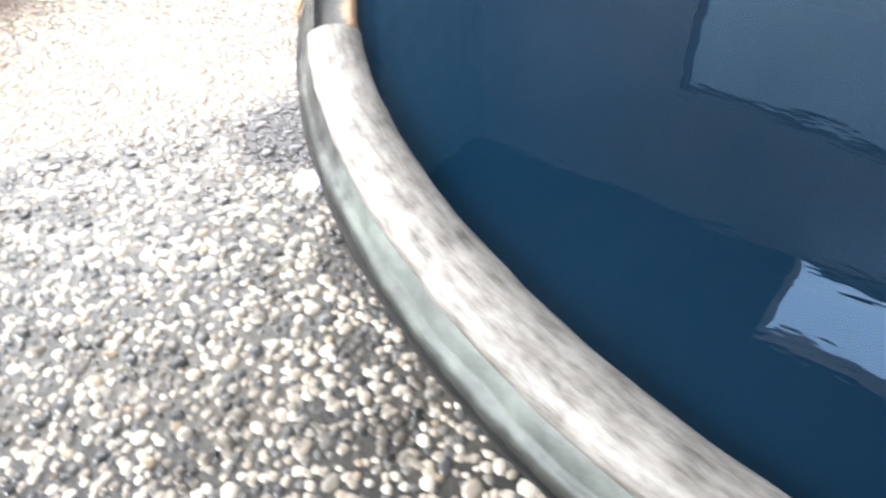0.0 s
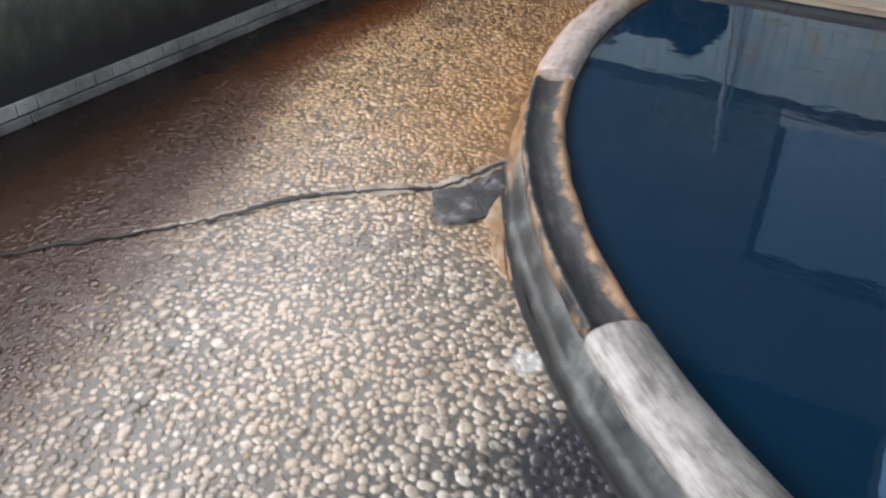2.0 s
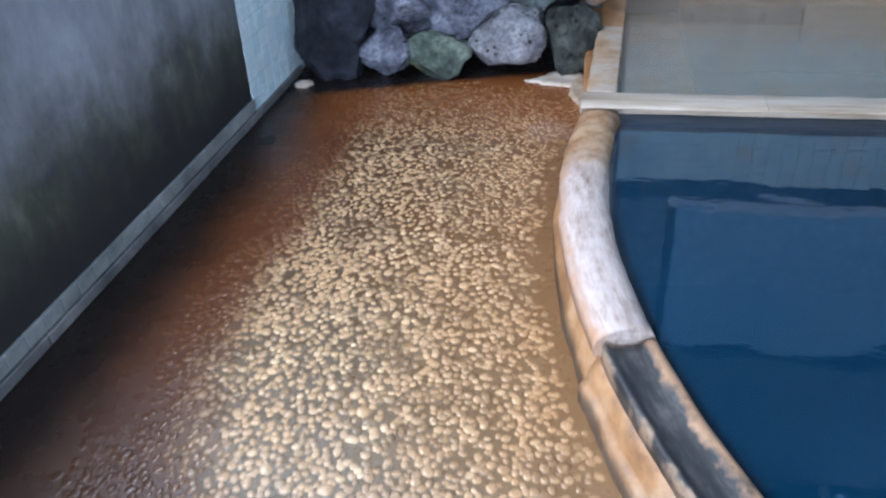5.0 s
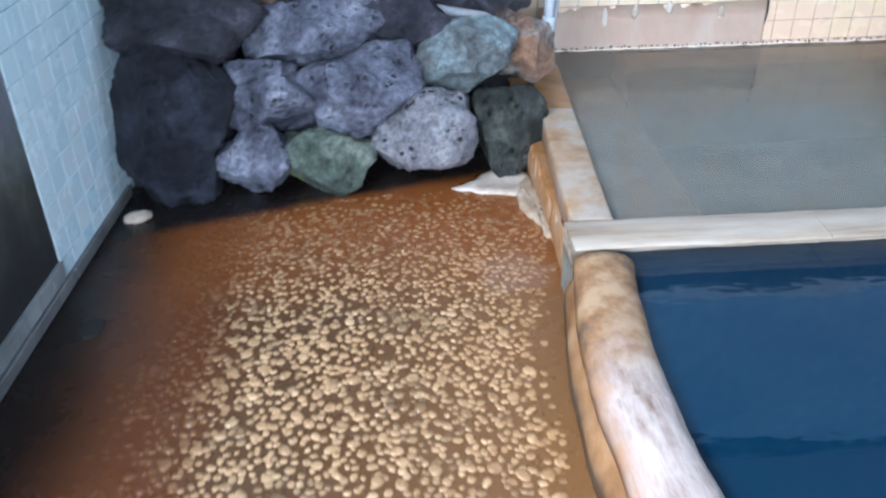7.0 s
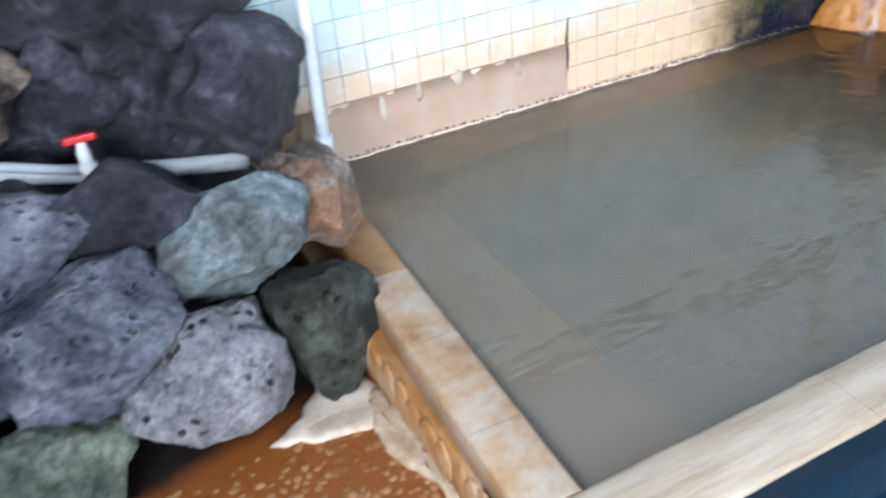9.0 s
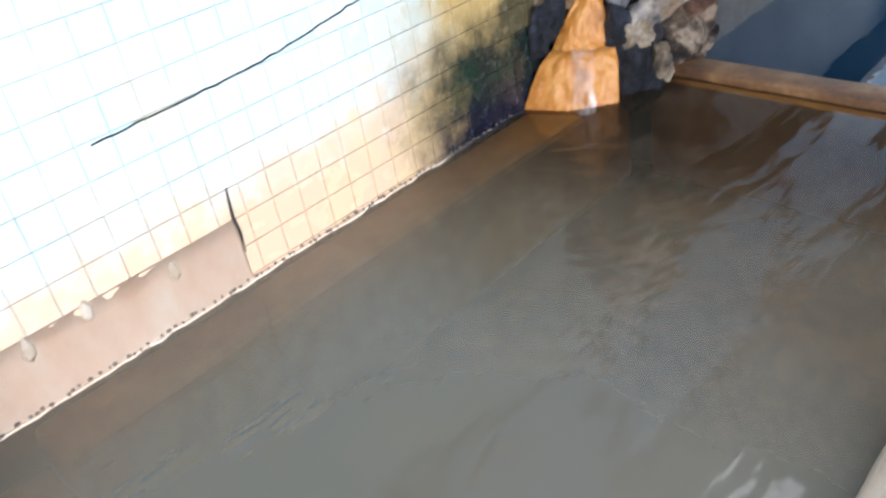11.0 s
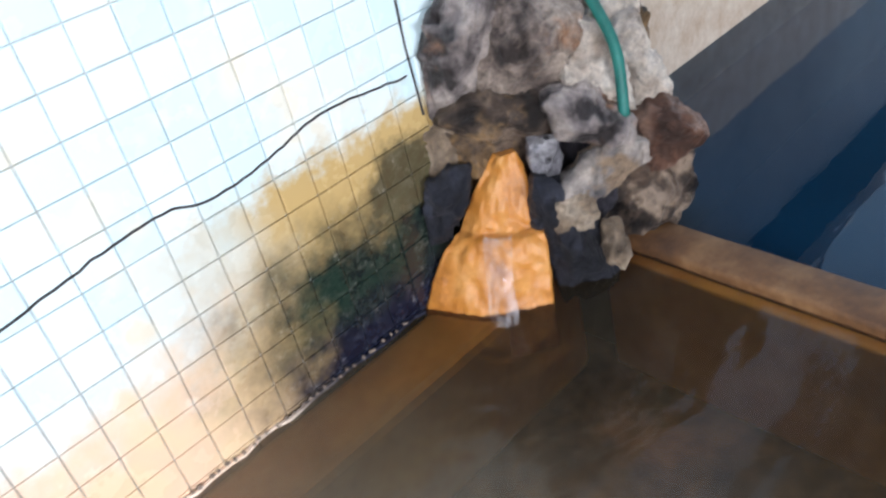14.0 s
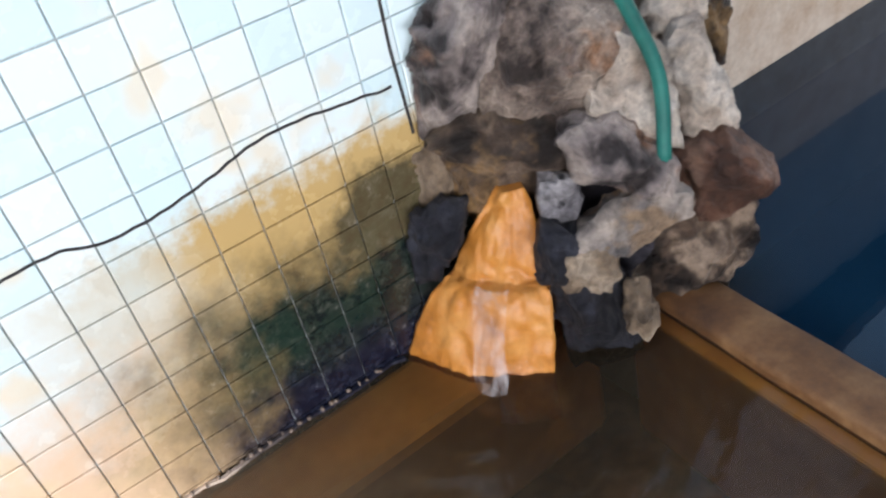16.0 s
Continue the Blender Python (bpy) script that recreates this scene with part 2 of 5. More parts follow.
def water_surface(name, murk, clear, tint, wave, depth, spring=None, blur=0.015, cloud=None, ior=1.36):
    """Water: part see-through, part murk, with a mirror on top that grows with the angle."""
    m = bpy.data.materials.new(name)
    m.use_nodes = True
    nt = m.node_tree
    nt.nodes.clear()
    out = nt.nodes.new("ShaderNodeOutputMaterial")
    body = add(nt, "ShaderNodeBsdfDiffuse")
    n = noise_of(nt, 1.1, 4, 0.5)
    put(nt, ramp(nt, n, [(0.3, murk), (0.7, tuple(1.25 * v for v in murk))]) if cloud is None else mix(nt, axis_mask(nt, "X", -0.2, -1.3, 0.5, 1.6), murk, cloud), body.inputs["Color"])
    see = add(nt, "ShaderNodeBsdfTransparent")
    see.inputs["Color"].default_value = (*tint, 1)
    under = add(nt, "ShaderNodeMixShader", Fac=clear)
    if cloud:
        put(nt, math_node(nt, "MULTIPLY_ADD", axis_mask(nt, "X", -0.5, 0.15, 0.4, 1.6), 0.36, clear), under.inputs[0])
    put(nt, body.outputs[0], under.inputs[1])
    put(nt, see.outputs[0], under.inputs[2])
    gloss = add(nt, "ShaderNodeBsdfGlossy", Roughness=blur)
    fres = add(nt, "ShaderNodeFresnel", IOR=ior)
    h = noise_of(nt, wave, 3, 0.5, (0.6, 1.5, 1))
    h = math_node(nt, "ADD", h, math_node(nt, "MULTIPLY", noise_of(nt, wave * 0.25, 2, 0.5, None, 6.0), 2.0))
    if spring:
        d = nt.nodes.new("ShaderNodeVectorMath")
        d.operation = "DISTANCE"
        put(nt, position(nt), d.inputs[0])
        d.inputs[1].default_value = spring
        rings = math_node(nt, "SINE", math_node(nt, "MULTIPLY_ADD", d.outputs["Value"], 70.0, math_node(nt, "MULTIPLY", noise_of(nt, 5.0, 3, 0.5, None, 4.0), 12.0)))
        fade = math_node(nt, "POWER", 2.718, math_node(nt, "MULTIPLY", d.outputs["Value"], -1.6))
        h = math_node(nt, "MULTIPLY_ADD", math_node(nt, "MULTIPLY", rings, fade), 0.16, h)
    bump = add(nt, "ShaderNodeBump", Strength=1.0, Distance=depth)
    put(nt, h, bump.inputs["Height"])
    put(nt, bump.outputs[0], gloss.inputs["Normal"])
    put(nt, bump.outputs[0], fres.inputs["Normal"])
    top = nt.nodes.new("ShaderNodeMixShader")
    put(nt, fres.outputs[0], top.inputs[0])
    put(nt, under.outputs[0], top.inputs[1])
    put(nt, gloss.outputs[0], top.inputs[2])
    put(nt, top.outputs[0], out.inputs["Surface"])
    return m


def mossy_concrete():
    m, nt, b = material("mossy_concrete")
    n = noise_of(nt, 3.0, 7, 0.7, (1, 1, 0.45))
    c = ramp(nt, n, [(0.3, (0.12, 0.13, 0.145)), (0.55, (0.27, 0.29, 0.33)), (0.75, (0.42, 0.45, 0.51))])
    moss = math_node(nt, "MULTIPLY", axis_mask(nt, "Z", 0.85, 0.40, 0.3, 4.0), 0.9)
    c = mix(nt, moss, c, ramp(nt, noise_of(nt, 9, 6, 0.7, (1, 1, 0.4)), [(0.4, (0.020, 0.022, 0.020)), (0.55, (0.045, 0.055, 0.028)), (0.72, (0.13, 0.14, 0.10))]))
    # Near-black towards the foot.
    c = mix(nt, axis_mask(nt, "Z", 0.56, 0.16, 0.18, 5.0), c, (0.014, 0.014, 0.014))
    put(nt, c, b.inputs["Base Color"])
    rough_by(nt, b, n, 0.6, 0.9)
    relief(nt, b, noise_of(nt, 45, 6, 0.7), 0.4, 0.004)
    return m


def rock_stone(name, stops, pits=0.0, rough=(0.3, 0.65), dabs=None, grime=0.62):
    m, nt, b = material(name)
    n = noise_of(nt, 5.0, 9, 0.68) if grime > 0.5 else noise_of(nt, 9.0, 6, 0.5)
    fine = noise_of(nt, 38, 7, 0.72, None, 2.0)
    c = ramp(nt, n, stops)
    if dabs:
        c = mix(nt, ramp(nt, noise_of(nt, 4.5, 5, 0.6, None, 11.0), [(0.52, (0, 0, 0)), (0.6, (1, 1, 1))]), c, dabs)
    c = mix(nt, grime, c, ramp(nt, fine, [(0.36, (0.10, 0.10, 0.11)), (0.62, (1.3, 1.3, 1.3))]), "MULTIPLY")
    h = math_node(nt, "ADD", fine, math_node(nt, "MULTIPLY", n, 2.0))
    if pits:
        v = nt.nodes.new("ShaderNodeTexVoronoi")
        v.inputs["Scale"].default_value = 26
        put(nt, position(nt), v.inputs["Vector"])
        hole = ramp(nt, v.outputs["Distance"], [(0.16, (0, 0, 0)), (0.3, (1, 1, 1))])
        gate = ramp(nt, noise_of(nt, 9, 3, 0.5, None, 7.0), [(0.46, (0, 0, 0)), (0.56, (1, 1, 1))])
        hole = mix(nt, gate, (1, 1, 1), hole)
        c = mix(nt, pits, c, mix(nt, 1.0, c, mix(nt, hole, (0.12, 0.12, 0.13), (1, 1, 1)), "MULTIPLY"))
        h = math_node(nt, "ADD", h, hole)
    put(nt, c, b.inputs["Base Color"])
    rough_by(nt, b, fine, *rough)
    relief(nt, b, h, 1.0, 0.026)
    return m


MAT = {
    "floor": stone_floor(), "pebble": pebble_stone(), "tile": glazed_tile(), "concrete": mossy_concrete(),
    "grout": plain("grout", [(0.3, (0.36, 0.41, 0.41)), (0.7, (0.54, 0.58, 0.57))], 5),
    "pool_paint": plain("pool_paint", [(0.3, (0.010, 0.045, 0.085)), (0.7, (0.02, 0.075, 0.13))], 2),
    "silt": plain("silt", [(0.36, (0.045, 0.028, 0.015)), (0.5, (0.12, 0.072, 0.032)), (0.64, (0.27, 0.15, 0.055))], 3, bump=0.02, bump_scale=9),
    "ochre_silt": plain("ochre_silt", [(0.3, (0.55, 0.26, 0.06)), (0.6, (0.78, 0.45, 0.15))], 4, bump=0.02, bump_scale=12),
    "sand_curb": plain("sand_curb", [(0.28, (0.26, 0.18, 0.11)), (0.48, (0.46, 0.36, 0.26)), (0.72, (0.58, 0.50, 0.41))], 9, (0.35, 0.7), 0.6, 0.004, 60, (0.18, 1.4, 1.4)),
    "tan_curb": plain("tan_curb", [(0.30, (0.28, 0.13, 0.05)), (0.46, (0.46, 0.29, 0.16)), (0.60, (0.50, 0.40, 0.31)), (0.76, (0.50, 0.48, 0.46))], 6, (0.3, 0.65), 0.5, 0.004, 50),
    "wet_rust": plain("wet_rust", [(0.3, (0.045, 0.018, 0.007)), (0.5, (0.14, 0.062, 0.021)), (0.72, (0.27, 0.145, 0.062))], 6, (0.5, 0.8), 0.5, 0.004, 45),
    "rust_curb": plain("rust_curb", [(0.28, (0.20, 0.08, 0.02)), (0.5, (0.42, 0.20, 0.07)), (0.72, (0.50, 0.36, 0.24))], 5, (0.3, 0.65), 0.5, 0.004, 45),
    "wet_strip": plain("damp_concrete_strip", [(0.3, (0.07, 0.07, 0.07)), (0.55, (0.17, 0.17, 0.165)), (0.75, (0.27, 0.26, 0.24))], 5, (0.4, 0.7), 0.5, 0.004, 45),
    "skirting": plain("skirting_tile", [(0.3, (0.13, 0.14, 0.135)), (0.5, (0.26, 0.275, 0.265)), (0.72, (0.42, 0.43, 0.41))], 4, (0.25, 0.6), 0.3, 0.003, 40),
    "wet_base": plain("curb_base", [(0.3, (0.06, 0.065, 0.06)), (0.5, (0.17, 0.175, 0.15)), (0.62, (0.28, 0.27, 0.22)), (0.75, (0.34, 0.22, 0.12))], 4, (0.35, 0.7), 0.6, 0.006, 35),
    "black_gap": plain("black_gap", [(0.3, (0.012, 0.012, 0.012)), (0.7, (0.03, 0.028, 0.026))], 8),
    "patch": plain("patch_mortar", [(0.36, (0.020, 0.020, 0.021)), (0.54, (0.062, 0.060, 0.060)), (0.66, (0.22, 0.21, 0.21))], 11, (0.4, 0.8), 0.7, 0.006, 40),
    "worn": plain("worn_mortar", [(0.34, (0.16, 0.12, 0.085)), (0.5, (0.34, 0.27, 0.20)), (0.68, (0.50, 0.43, 0.35))], 9, (0.4, 0.8), 0.8, 0.006, 60),
    "tan_patch": plain("tan_mortar", [(0.34, (0.20, 0.10, 0.045)), (0.5, (0.36, 0.21, 0.11)), (0.68, (0.46, 0.34, 0.24))], 7, (0.35, 0.7), 0.4, 0.004, 50),
    "lime": plain("lime_scale", [(0.3, (0.46, 0.34, 0.24)), (0.6, (0.64, 0.55, 0.45)), (0.8, (0.74, 0.68, 0.60))], 8, (0.5, 0.9), 0.6, 0.006, 45),
    "tan_lime": plain("tan_lime", [(0.34, (0.30, 0.17, 0.085)), (0.5, (0.48, 0.35, 0.23)), (0.68, (0.60, 0.49, 0.37))], 9, (0.5, 0.9), 0.7, 0.006, 45),
    "nub": plain("crust_nub", [(0.3, (0.10, 0.07, 0.055)), (0.7, (0.34, 0.26, 0.20))], 12, (0.4, 0.8)),
    "orange": plain("iron_deposit", [(0.3, (0.30, 0.10, 0.015)), (0.5, (0.52, 0.20, 0.035)), (0.72, (0.64, 0.31, 0.09))], 9, (0.25, 0.5), 0.6, 0.006, 50),
    "scale": peach_crust(),
    "pvc": plain("white_pvc", [(0.3, (0.62, 0.65, 0.68)), (0.7, (0.76, 0.79, 0.81))], 6, (0.3, 0.5), 0.1, 0.001),
    "grey_hose": plain("grey_hose", [(0.3, (0.34, 0.36, 0.40)), (0.7, (0.48, 0.50, 0.54))], 6, (0.4, 0.6), 0.1, 0.001),
    "green_hose": plain("green_hose", [(0.3, (0.005, 0.10, 0.085)), (0.7, (0.01, 0.17, 0.14))], 12, (0.35, 0.55), 0.15, 0.001),
    "red": plain("red_handle", [(0.3, (0.52, 0.015, 0.015)), (0.7, (0.66, 0.03, 0.025))], 12, (0.3, 0.5), 0.1, 0.001),
    "wood": plain("weathered_timber", [(0.3, (0.05, 0.038, 0.028)), (0.7, (0.12, 0.09, 0.065))], 6, (0.5, 0.8), 0.3, 0.003, 40, (0.3, 0.3, 3)),
    "plaster": plain("dim_plaster", [(0.3, (0.18, 0.20, 0.22)), (0.7, (0.27, 0.29, 0.31))], 2, (0.6, 0.9)),
    "ceiling": plain("dark_ceiling", [(0.3, (0.10, 0.11, 0.12)), (0.7, (0.17, 0.18, 0.19))], 2, (0.6, 0.9)),
    "dark": rock_stone("dark_lava", [(0.36, (0.014, 0.014, 0.019)), (0.52, (0.048, 0.045, 0.058)), (0.66, (0.16, 0.15, 0.185))]),
    "black": rock_stone("black_lava", [(0.36, (0.007, 0.008, 0.012)), (0.52, (0.018, 0.020, 0.030)), (0.68, (0.06, 0.066, 0.09))]),
    "blue": rock_stone("blue_grey_stone", [(0.36, (0.05, 0.052, 0.075)), (0.5, (0.17, 0.175, 0.225)), (0.64, (0.38, 0.385, 0.46))], 0.5),
    "pale": rock_stone("pale_pitted_stone", [(0.36, (0.13, 0.125, 0.14)), (0.5, (0.28, 0.27, 0.29)), (0.64, (0.46, 0.45, 0.46))], 1.0),
    "green": rock_stone("green_lichen_stone", [(0.36, (0.05, 0.065, 0.05)), (0.5, (0.15, 0.19, 0.15)), (0.64, (0.32, 0.37, 0.30))], 0.0, (0.4, 0.7), (0.32, 0.33, 0.13)),
    "teal": rock_stone("pale_teal_stone", [(0.36, (0.09, 0.09, 0.085)), (0.48, (0.20, 0.23, 0.23)), (0.62, (0.34, 0.45, 0.47))]),
    "moss": rock_stone("mossy_stone", [(0.38, (0.010, 0.012, 0.010)), (0.5, (0.028, 0.034, 0.026)), (0.64, (0.12, 0.13, 0.11))], 0.6),
    "brown": rock_stone("brown_stone", [(0.40, (0.045, 0.034, 0.030)), (0.49, (0.24, 0.185, 0.155)), (0.59, (0.48, 0.39, 0.32))], 0.0, (0.2, 0.5), (0.36, 0.20, 0.12)),
    "mauve": rock_stone("mauve_grey_stone", [(0.40, (0.045, 0.038, 0.038)), (0.49, (0.26, 0.22, 0.21)), (0.58, (0.45, 0.385, 0.345))], 0.0, (0.18, 0.45), (0.27, 0.16, 0.11), grime=0.42),
    "umber": rock_stone("umber_stone", [(0.38, (0.015, 0.010, 0.008)), (0.5, (0.075, 0.050, 0.036)), (0.64, (0.24, 0.17, 0.12))], 0.0, (0.35, 0.65), (0.30, 0.18, 0.08), grime=0.42),
    "red_stone": rock_stone("red_brown_stone", [(0.38, (0.05, 0.024, 0.016)), (0.52, (0.15, 0.072, 0.046)), (0.66, (0.27, 0.16, 0.11))], grime=0.42),
    "pale_step": rock_stone("pale_step_stone", [(0.38, (0.09, 0.085, 0.088)), (0.49, (0.29, 0.255, 0.235)), (0.62, (0.47, 0.41, 0.36))], 0.0, (0.35, 0.65), (0.34, 0.24, 0.16), grime=0.42),
    "left_tan": rock_stone("tan_crusted_stone", [(0.36, (0.09, 0.065, 0.045)), (0.5, (0.30, 0.22, 0.15)), (0.64, (0.50, 0.40, 0.30))], grime=0.42),
    "layered": rock_stone("layered_stone", [(0.42, (0.012, 0.010, 0.010)), (0.5, (0.075, 0.055, 0.043)), (0.58, (0.36, 0.27, 0.20))], 0.0, (0.18, 0.45), (0.15, 0.10, 0.07), grime=0.42),
    "limestone": rock_stone("lime_coated_stone", [(0.36, (0.42, 0.33, 0.26)), (0.48, (0.60, 0.51, 0.42)), (0.62, (0.74, 0.67, 0.58))], grime=0.42),
    "deep_water": water_surface("deep_water", (0.003, 0.027, 0.058), 0.30, (0.28, 0.63, 0.78), 5.0, 0.0012, ior=1.48),
    "spring_water": water_surface("spring_water", (0.180, 0.138, 0.090), 0.52, (0.90, 0.70, 0.42), 4.0, 0.007, (0.1, 6.5, 0.2), 0.04, (0.30, 0.275, 0.22)),
}


def falling_water():
    m, nt, b = material("falling_water")
    b.inputs["Base Color"].default_value = (0.80, 0.78, 0.80, 1)
    b.inputs["Roughness"].default_value = 0.08
    put(nt, ramp(nt, noise_of(nt, 30, 4, 0.7, (1, 1, 0.2), 2.0), [(0.40, (0.02, 0.02, 0.02)), (0.66, (0.30, 0.30, 0.30))]), b.inputs["Alpha"])
    relief(nt, b, noise_of(nt, 40, 4, 0.6, (1, 1, 0.15)), 0.8, 0.006)
    return m


def frosted():
    m, nt, b = material("frosted_pane")
    c = ramp(nt, noise_of(nt, 2, 3, 0.5), [(0.3, (0.14, 0.19, 0.24)), (0.7, (0.20, 0.26, 0.31))])
    put(nt, c, b.inputs["Base Color"])
    b.inputs["Roughness"].default_value = 0.4
    b.inputs["Emission Color"].default_value = (0.34, 0.60, 0.92, 1)
    b.inputs["Emission Strength"].default_value = 0.6
    return m


def footing_mortar():
    m, nt, b = material("footing_mortar")
    n = noise_of(nt, 5, 7, 0.7)
    c = ramp(nt, n, [(0.36, (0.018, 0.018, 0.018)), (0.5, (0.055, 0.057, 0.052)), (0.66, (0.17, 0.18, 0.165))])
    rust = ramp(nt, n, [(0.3, (0.10, 0.045, 0.018)), (0.5, (0.33, 0.17, 0.07)), (0.7, (0.46, 0.30, 0.17))])
    c = mix(nt, axis_mask(nt, "Y", 2.45, 2.95, 0.35, 4.0), c, rust)
    c = mix(nt, math_node(nt, "MULTIPLY", axis_mask(nt, "X", -1.25, -1.0, 0.12, 5.0), 0.85), c, ramp(nt, n, [(0.35, (0.09, 0.10, 0.09)), (0.6, (0.19, 0.21, 0.185))]))
    # Darker towards the floor line.
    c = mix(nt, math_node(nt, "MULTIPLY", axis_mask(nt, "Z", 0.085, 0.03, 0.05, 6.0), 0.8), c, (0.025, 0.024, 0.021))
    put(nt, c, b.inputs["Base Color"])
    rough_by(nt, b, n, 0.25, 0.65)
    relief(nt, b, noise_of(nt, 40, 6, 0.7), 0.6, 0.006)
    return m


def ring_grain(name, stops, inner=None, outer=None, rough=(0.4, 0.75), worn_end=False):
    """Coping stone with streaks that run round the pool."""
    m, nt, b = material(name)
    sub = nt.nodes.new("ShaderNodeVectorMath")
    sub.operation = "SUBTRACT"
    put(nt, position(nt), sub.inputs[0])
    sub.inputs[1].default_value = (0.72, 4.22, 0)
    sep = nt.nodes.new("ShaderNodeSeparateXYZ")
    put(nt, sub.outputs[0], sep.inputs[0])
    turn = math_node(nt, "MULTIPLY", math_node(nt, "ARCTAN2", sep.outputs[1], sep.outputs[0]), 3.3)
    flat = nt.nodes.new("ShaderNodeCombineXYZ")
    put(nt, sep.outputs[0], flat.inputs[0])
    put(nt, sep.outputs[1], flat.inputs[1])
    length = nt.nodes.new("ShaderNodeVectorMath")
    length.operation = "LENGTH"
    put(nt, flat.outputs[0], length.inputs[0])
    radius = length.outputs["Value"]
    where = nt.nodes.new("ShaderNodeCombineXYZ")
    put(nt, math_node(nt, "MULTIPLY", turn, 0.22), where.inputs[0])
    put(nt, radius, where.inputs[1])
    put(nt, sep.outputs[2], where.inputs[2])
    grain = add(nt, "ShaderNodeTexNoise", Scale=42.0, Detail=7.0, Roughness=0.7)
    put(nt, where.outputs[0], grain.inputs["Vector"])
    broad = noise_of(nt, 7, 6, 0.65)
    f = math_node(nt, "MULTIPLY_ADD", grain.outputs["Fac"], 0.6, math_node(nt, "MULTIPLY", broad, 0.4))
    c = ramp(nt, f, stops)
    for tint, low, high in (inner or (None, 0, 0), outer or (None, 0, 0)):
        if tint:
            r = nt.nodes.new("ShaderNodeMapRange")
            r.inputs["From Min"].default_value, r.inputs["From Max"].default_value = min(low, high), max(low, high)
            if low > high:
                r.inputs["To Min"].default_value, r.inputs["To Max"].default_value = 1, 0
            put(nt, math_node(nt, "MULTIPLY_ADD", math_node(nt, "SUBTRACT", broad, 0.5), 0.16, radius), r.inputs["Value"])
            c = mix(nt, r.outputs[0], c, tint)
    if worn_end:
        c = mix(nt, axis_mask(nt, "Y", 4.2, 4.5, 0.25, 6.0), c, ramp(nt, broad, [(0.36, (0.05, 0.045, 0.04)), (0.48, (0.26, 0.13, 0.05)), (0.62, (0.42, 0.27, 0.15))]))
    put(nt, c, b.inputs["Base Color"])
    rough_by(nt, b, f, *rough)
    relief(nt, b, f, 0.8, 0.006)
    return m


MAT["pale_curb"] = ring_grain("pale_coping", [(0.36, (0.095, 0.085, 0.074)), (0.45, (0.23, 0.21, 0.185)), (0.55, (0.38, 0.35, 0.315)), (0.68, (0.50, 0.465, 0.42))])
MAT["pink_curb"] = ring_grain("pink_coping", [(0.34, (0.20, 0.13, 0.09)), (0.45, (0.38, 0.29, 0.24)), (0.56, (0.52, 0.43, 0.38)), (0.68, (0.60, 0.53, 0.49))], None, ((0.36, 0.20, 0.11), 3.36, 3.42), (0.4, 0.75), True)
MAT["slate_curb"] = ring_grain("slate_coping", [(0.38, (0.010, 0.010, 0.011)), (0.5, (0.028, 0.027, 0.026)), (0.62, (0.085, 0.078, 0.07))], ((0.36, 0.21, 0.115), 3.276, 3.250), ((0.24, 0.16, 0.10), 3.384, 3.40))
MAT["curb_base"] = footing_mortar()
MAT["fall"], MAT["pane"] = falling_water(), frosted()


# ---- building helpers ----
def mesh_of(name, bm, mat, smooth=False):
    me = bpy.data.meshes.new(name)
    bm.to_mesh(me)
    bm.free()
    me.materials.append(MAT[mat])
    for p in me.polygons:
        p.use_smooth = smooth and len(p.vertices) <= 4
    return me


def thing(name, bm, mat, label, category, kind="", group="", smooth=False, at=None):
    ob = new(name, mesh_of(name, bm, mat, smooth))
    if at is not None:
        ob.matrix_world = at
    return tagged(ob, label, category, group, kind)


def part(name, bm, mat, parent, label="", smooth=False, at=None):
    ob = new(name, bm if isinstance(bm, bpy.types.Mesh) else mesh_of(name, bm, mat, smooth))
    ob.parent = parent
    if at is not None:
        ob.matrix_local = at
    return tagged(ob, label)


def empty(name, label, category, kind="", group="", at=None):
    ob = new(name)
    if at is not None:
        ob.matrix_world = at
    return tagged(ob, label, category, group, kind)


def box_into(bm, x0, x1, y0, y1, z0, z1, bevel=0.0):
    r = bmesh.ops.create_cube(bm, size=1.0, matrix=Matrix.LocRotScale(((x0 + x1) / 2, (y0 + y1) / 2, (z0 + z1) / 2), None, (x1 - x0, y1 - y0, z1 - z0)))
    if bevel:
        edges = list({e for v in r["verts"] for e in v.link_edges})
        bmesh.ops.bevel(bm, geom=edges, offset=bevel, segments=2, profile=0.5, affect="EDGES")
    return bm


def box(*limits, bevel=0.0):
    return box_into(bmesh.new(), *limits, bevel=bevel)


def boxes(limits):
    bm = bmesh.new()
    for row in limits:
        box_into(bm, *row)
    return bm


def sweep(points, radius, sides=10, closed_ends=True):
    """A round tube along points."""
    bm = bmesh.new()
    rings = []
    pts = [Vector(p) for p in points]
    for k, p in enumerate(pts):
        d = (pts[min(k + 1, len(pts) - 1)] - pts[max(k - 1, 0)]).normalized()
        side = d.cross(Vector((0.31, 0.17, 0.93))).normalized()
        up = side.cross(d)
        r = radius[k] if isinstance(radius, (list, tuple)) else radius
        rings.append([bm.verts.new(p + r * (math.cos(a) * side + math.sin(a) * up)) for a in (2 * math.pi * i / sides for i in range(sides))])
    for a, b in zip(rings, rings[1:]):
        for i in range(sides):
            bm.faces.new((a[i], a[(i + 1) % sides], b[(i + 1) % sides], b[i]))
    if closed_ends:
        bm.faces.new(rings[0][::-1])
        bm.faces.new(rings[-1])
    bmesh.ops.recalc_face_normals(bm, faces=bm.faces)
    return bm


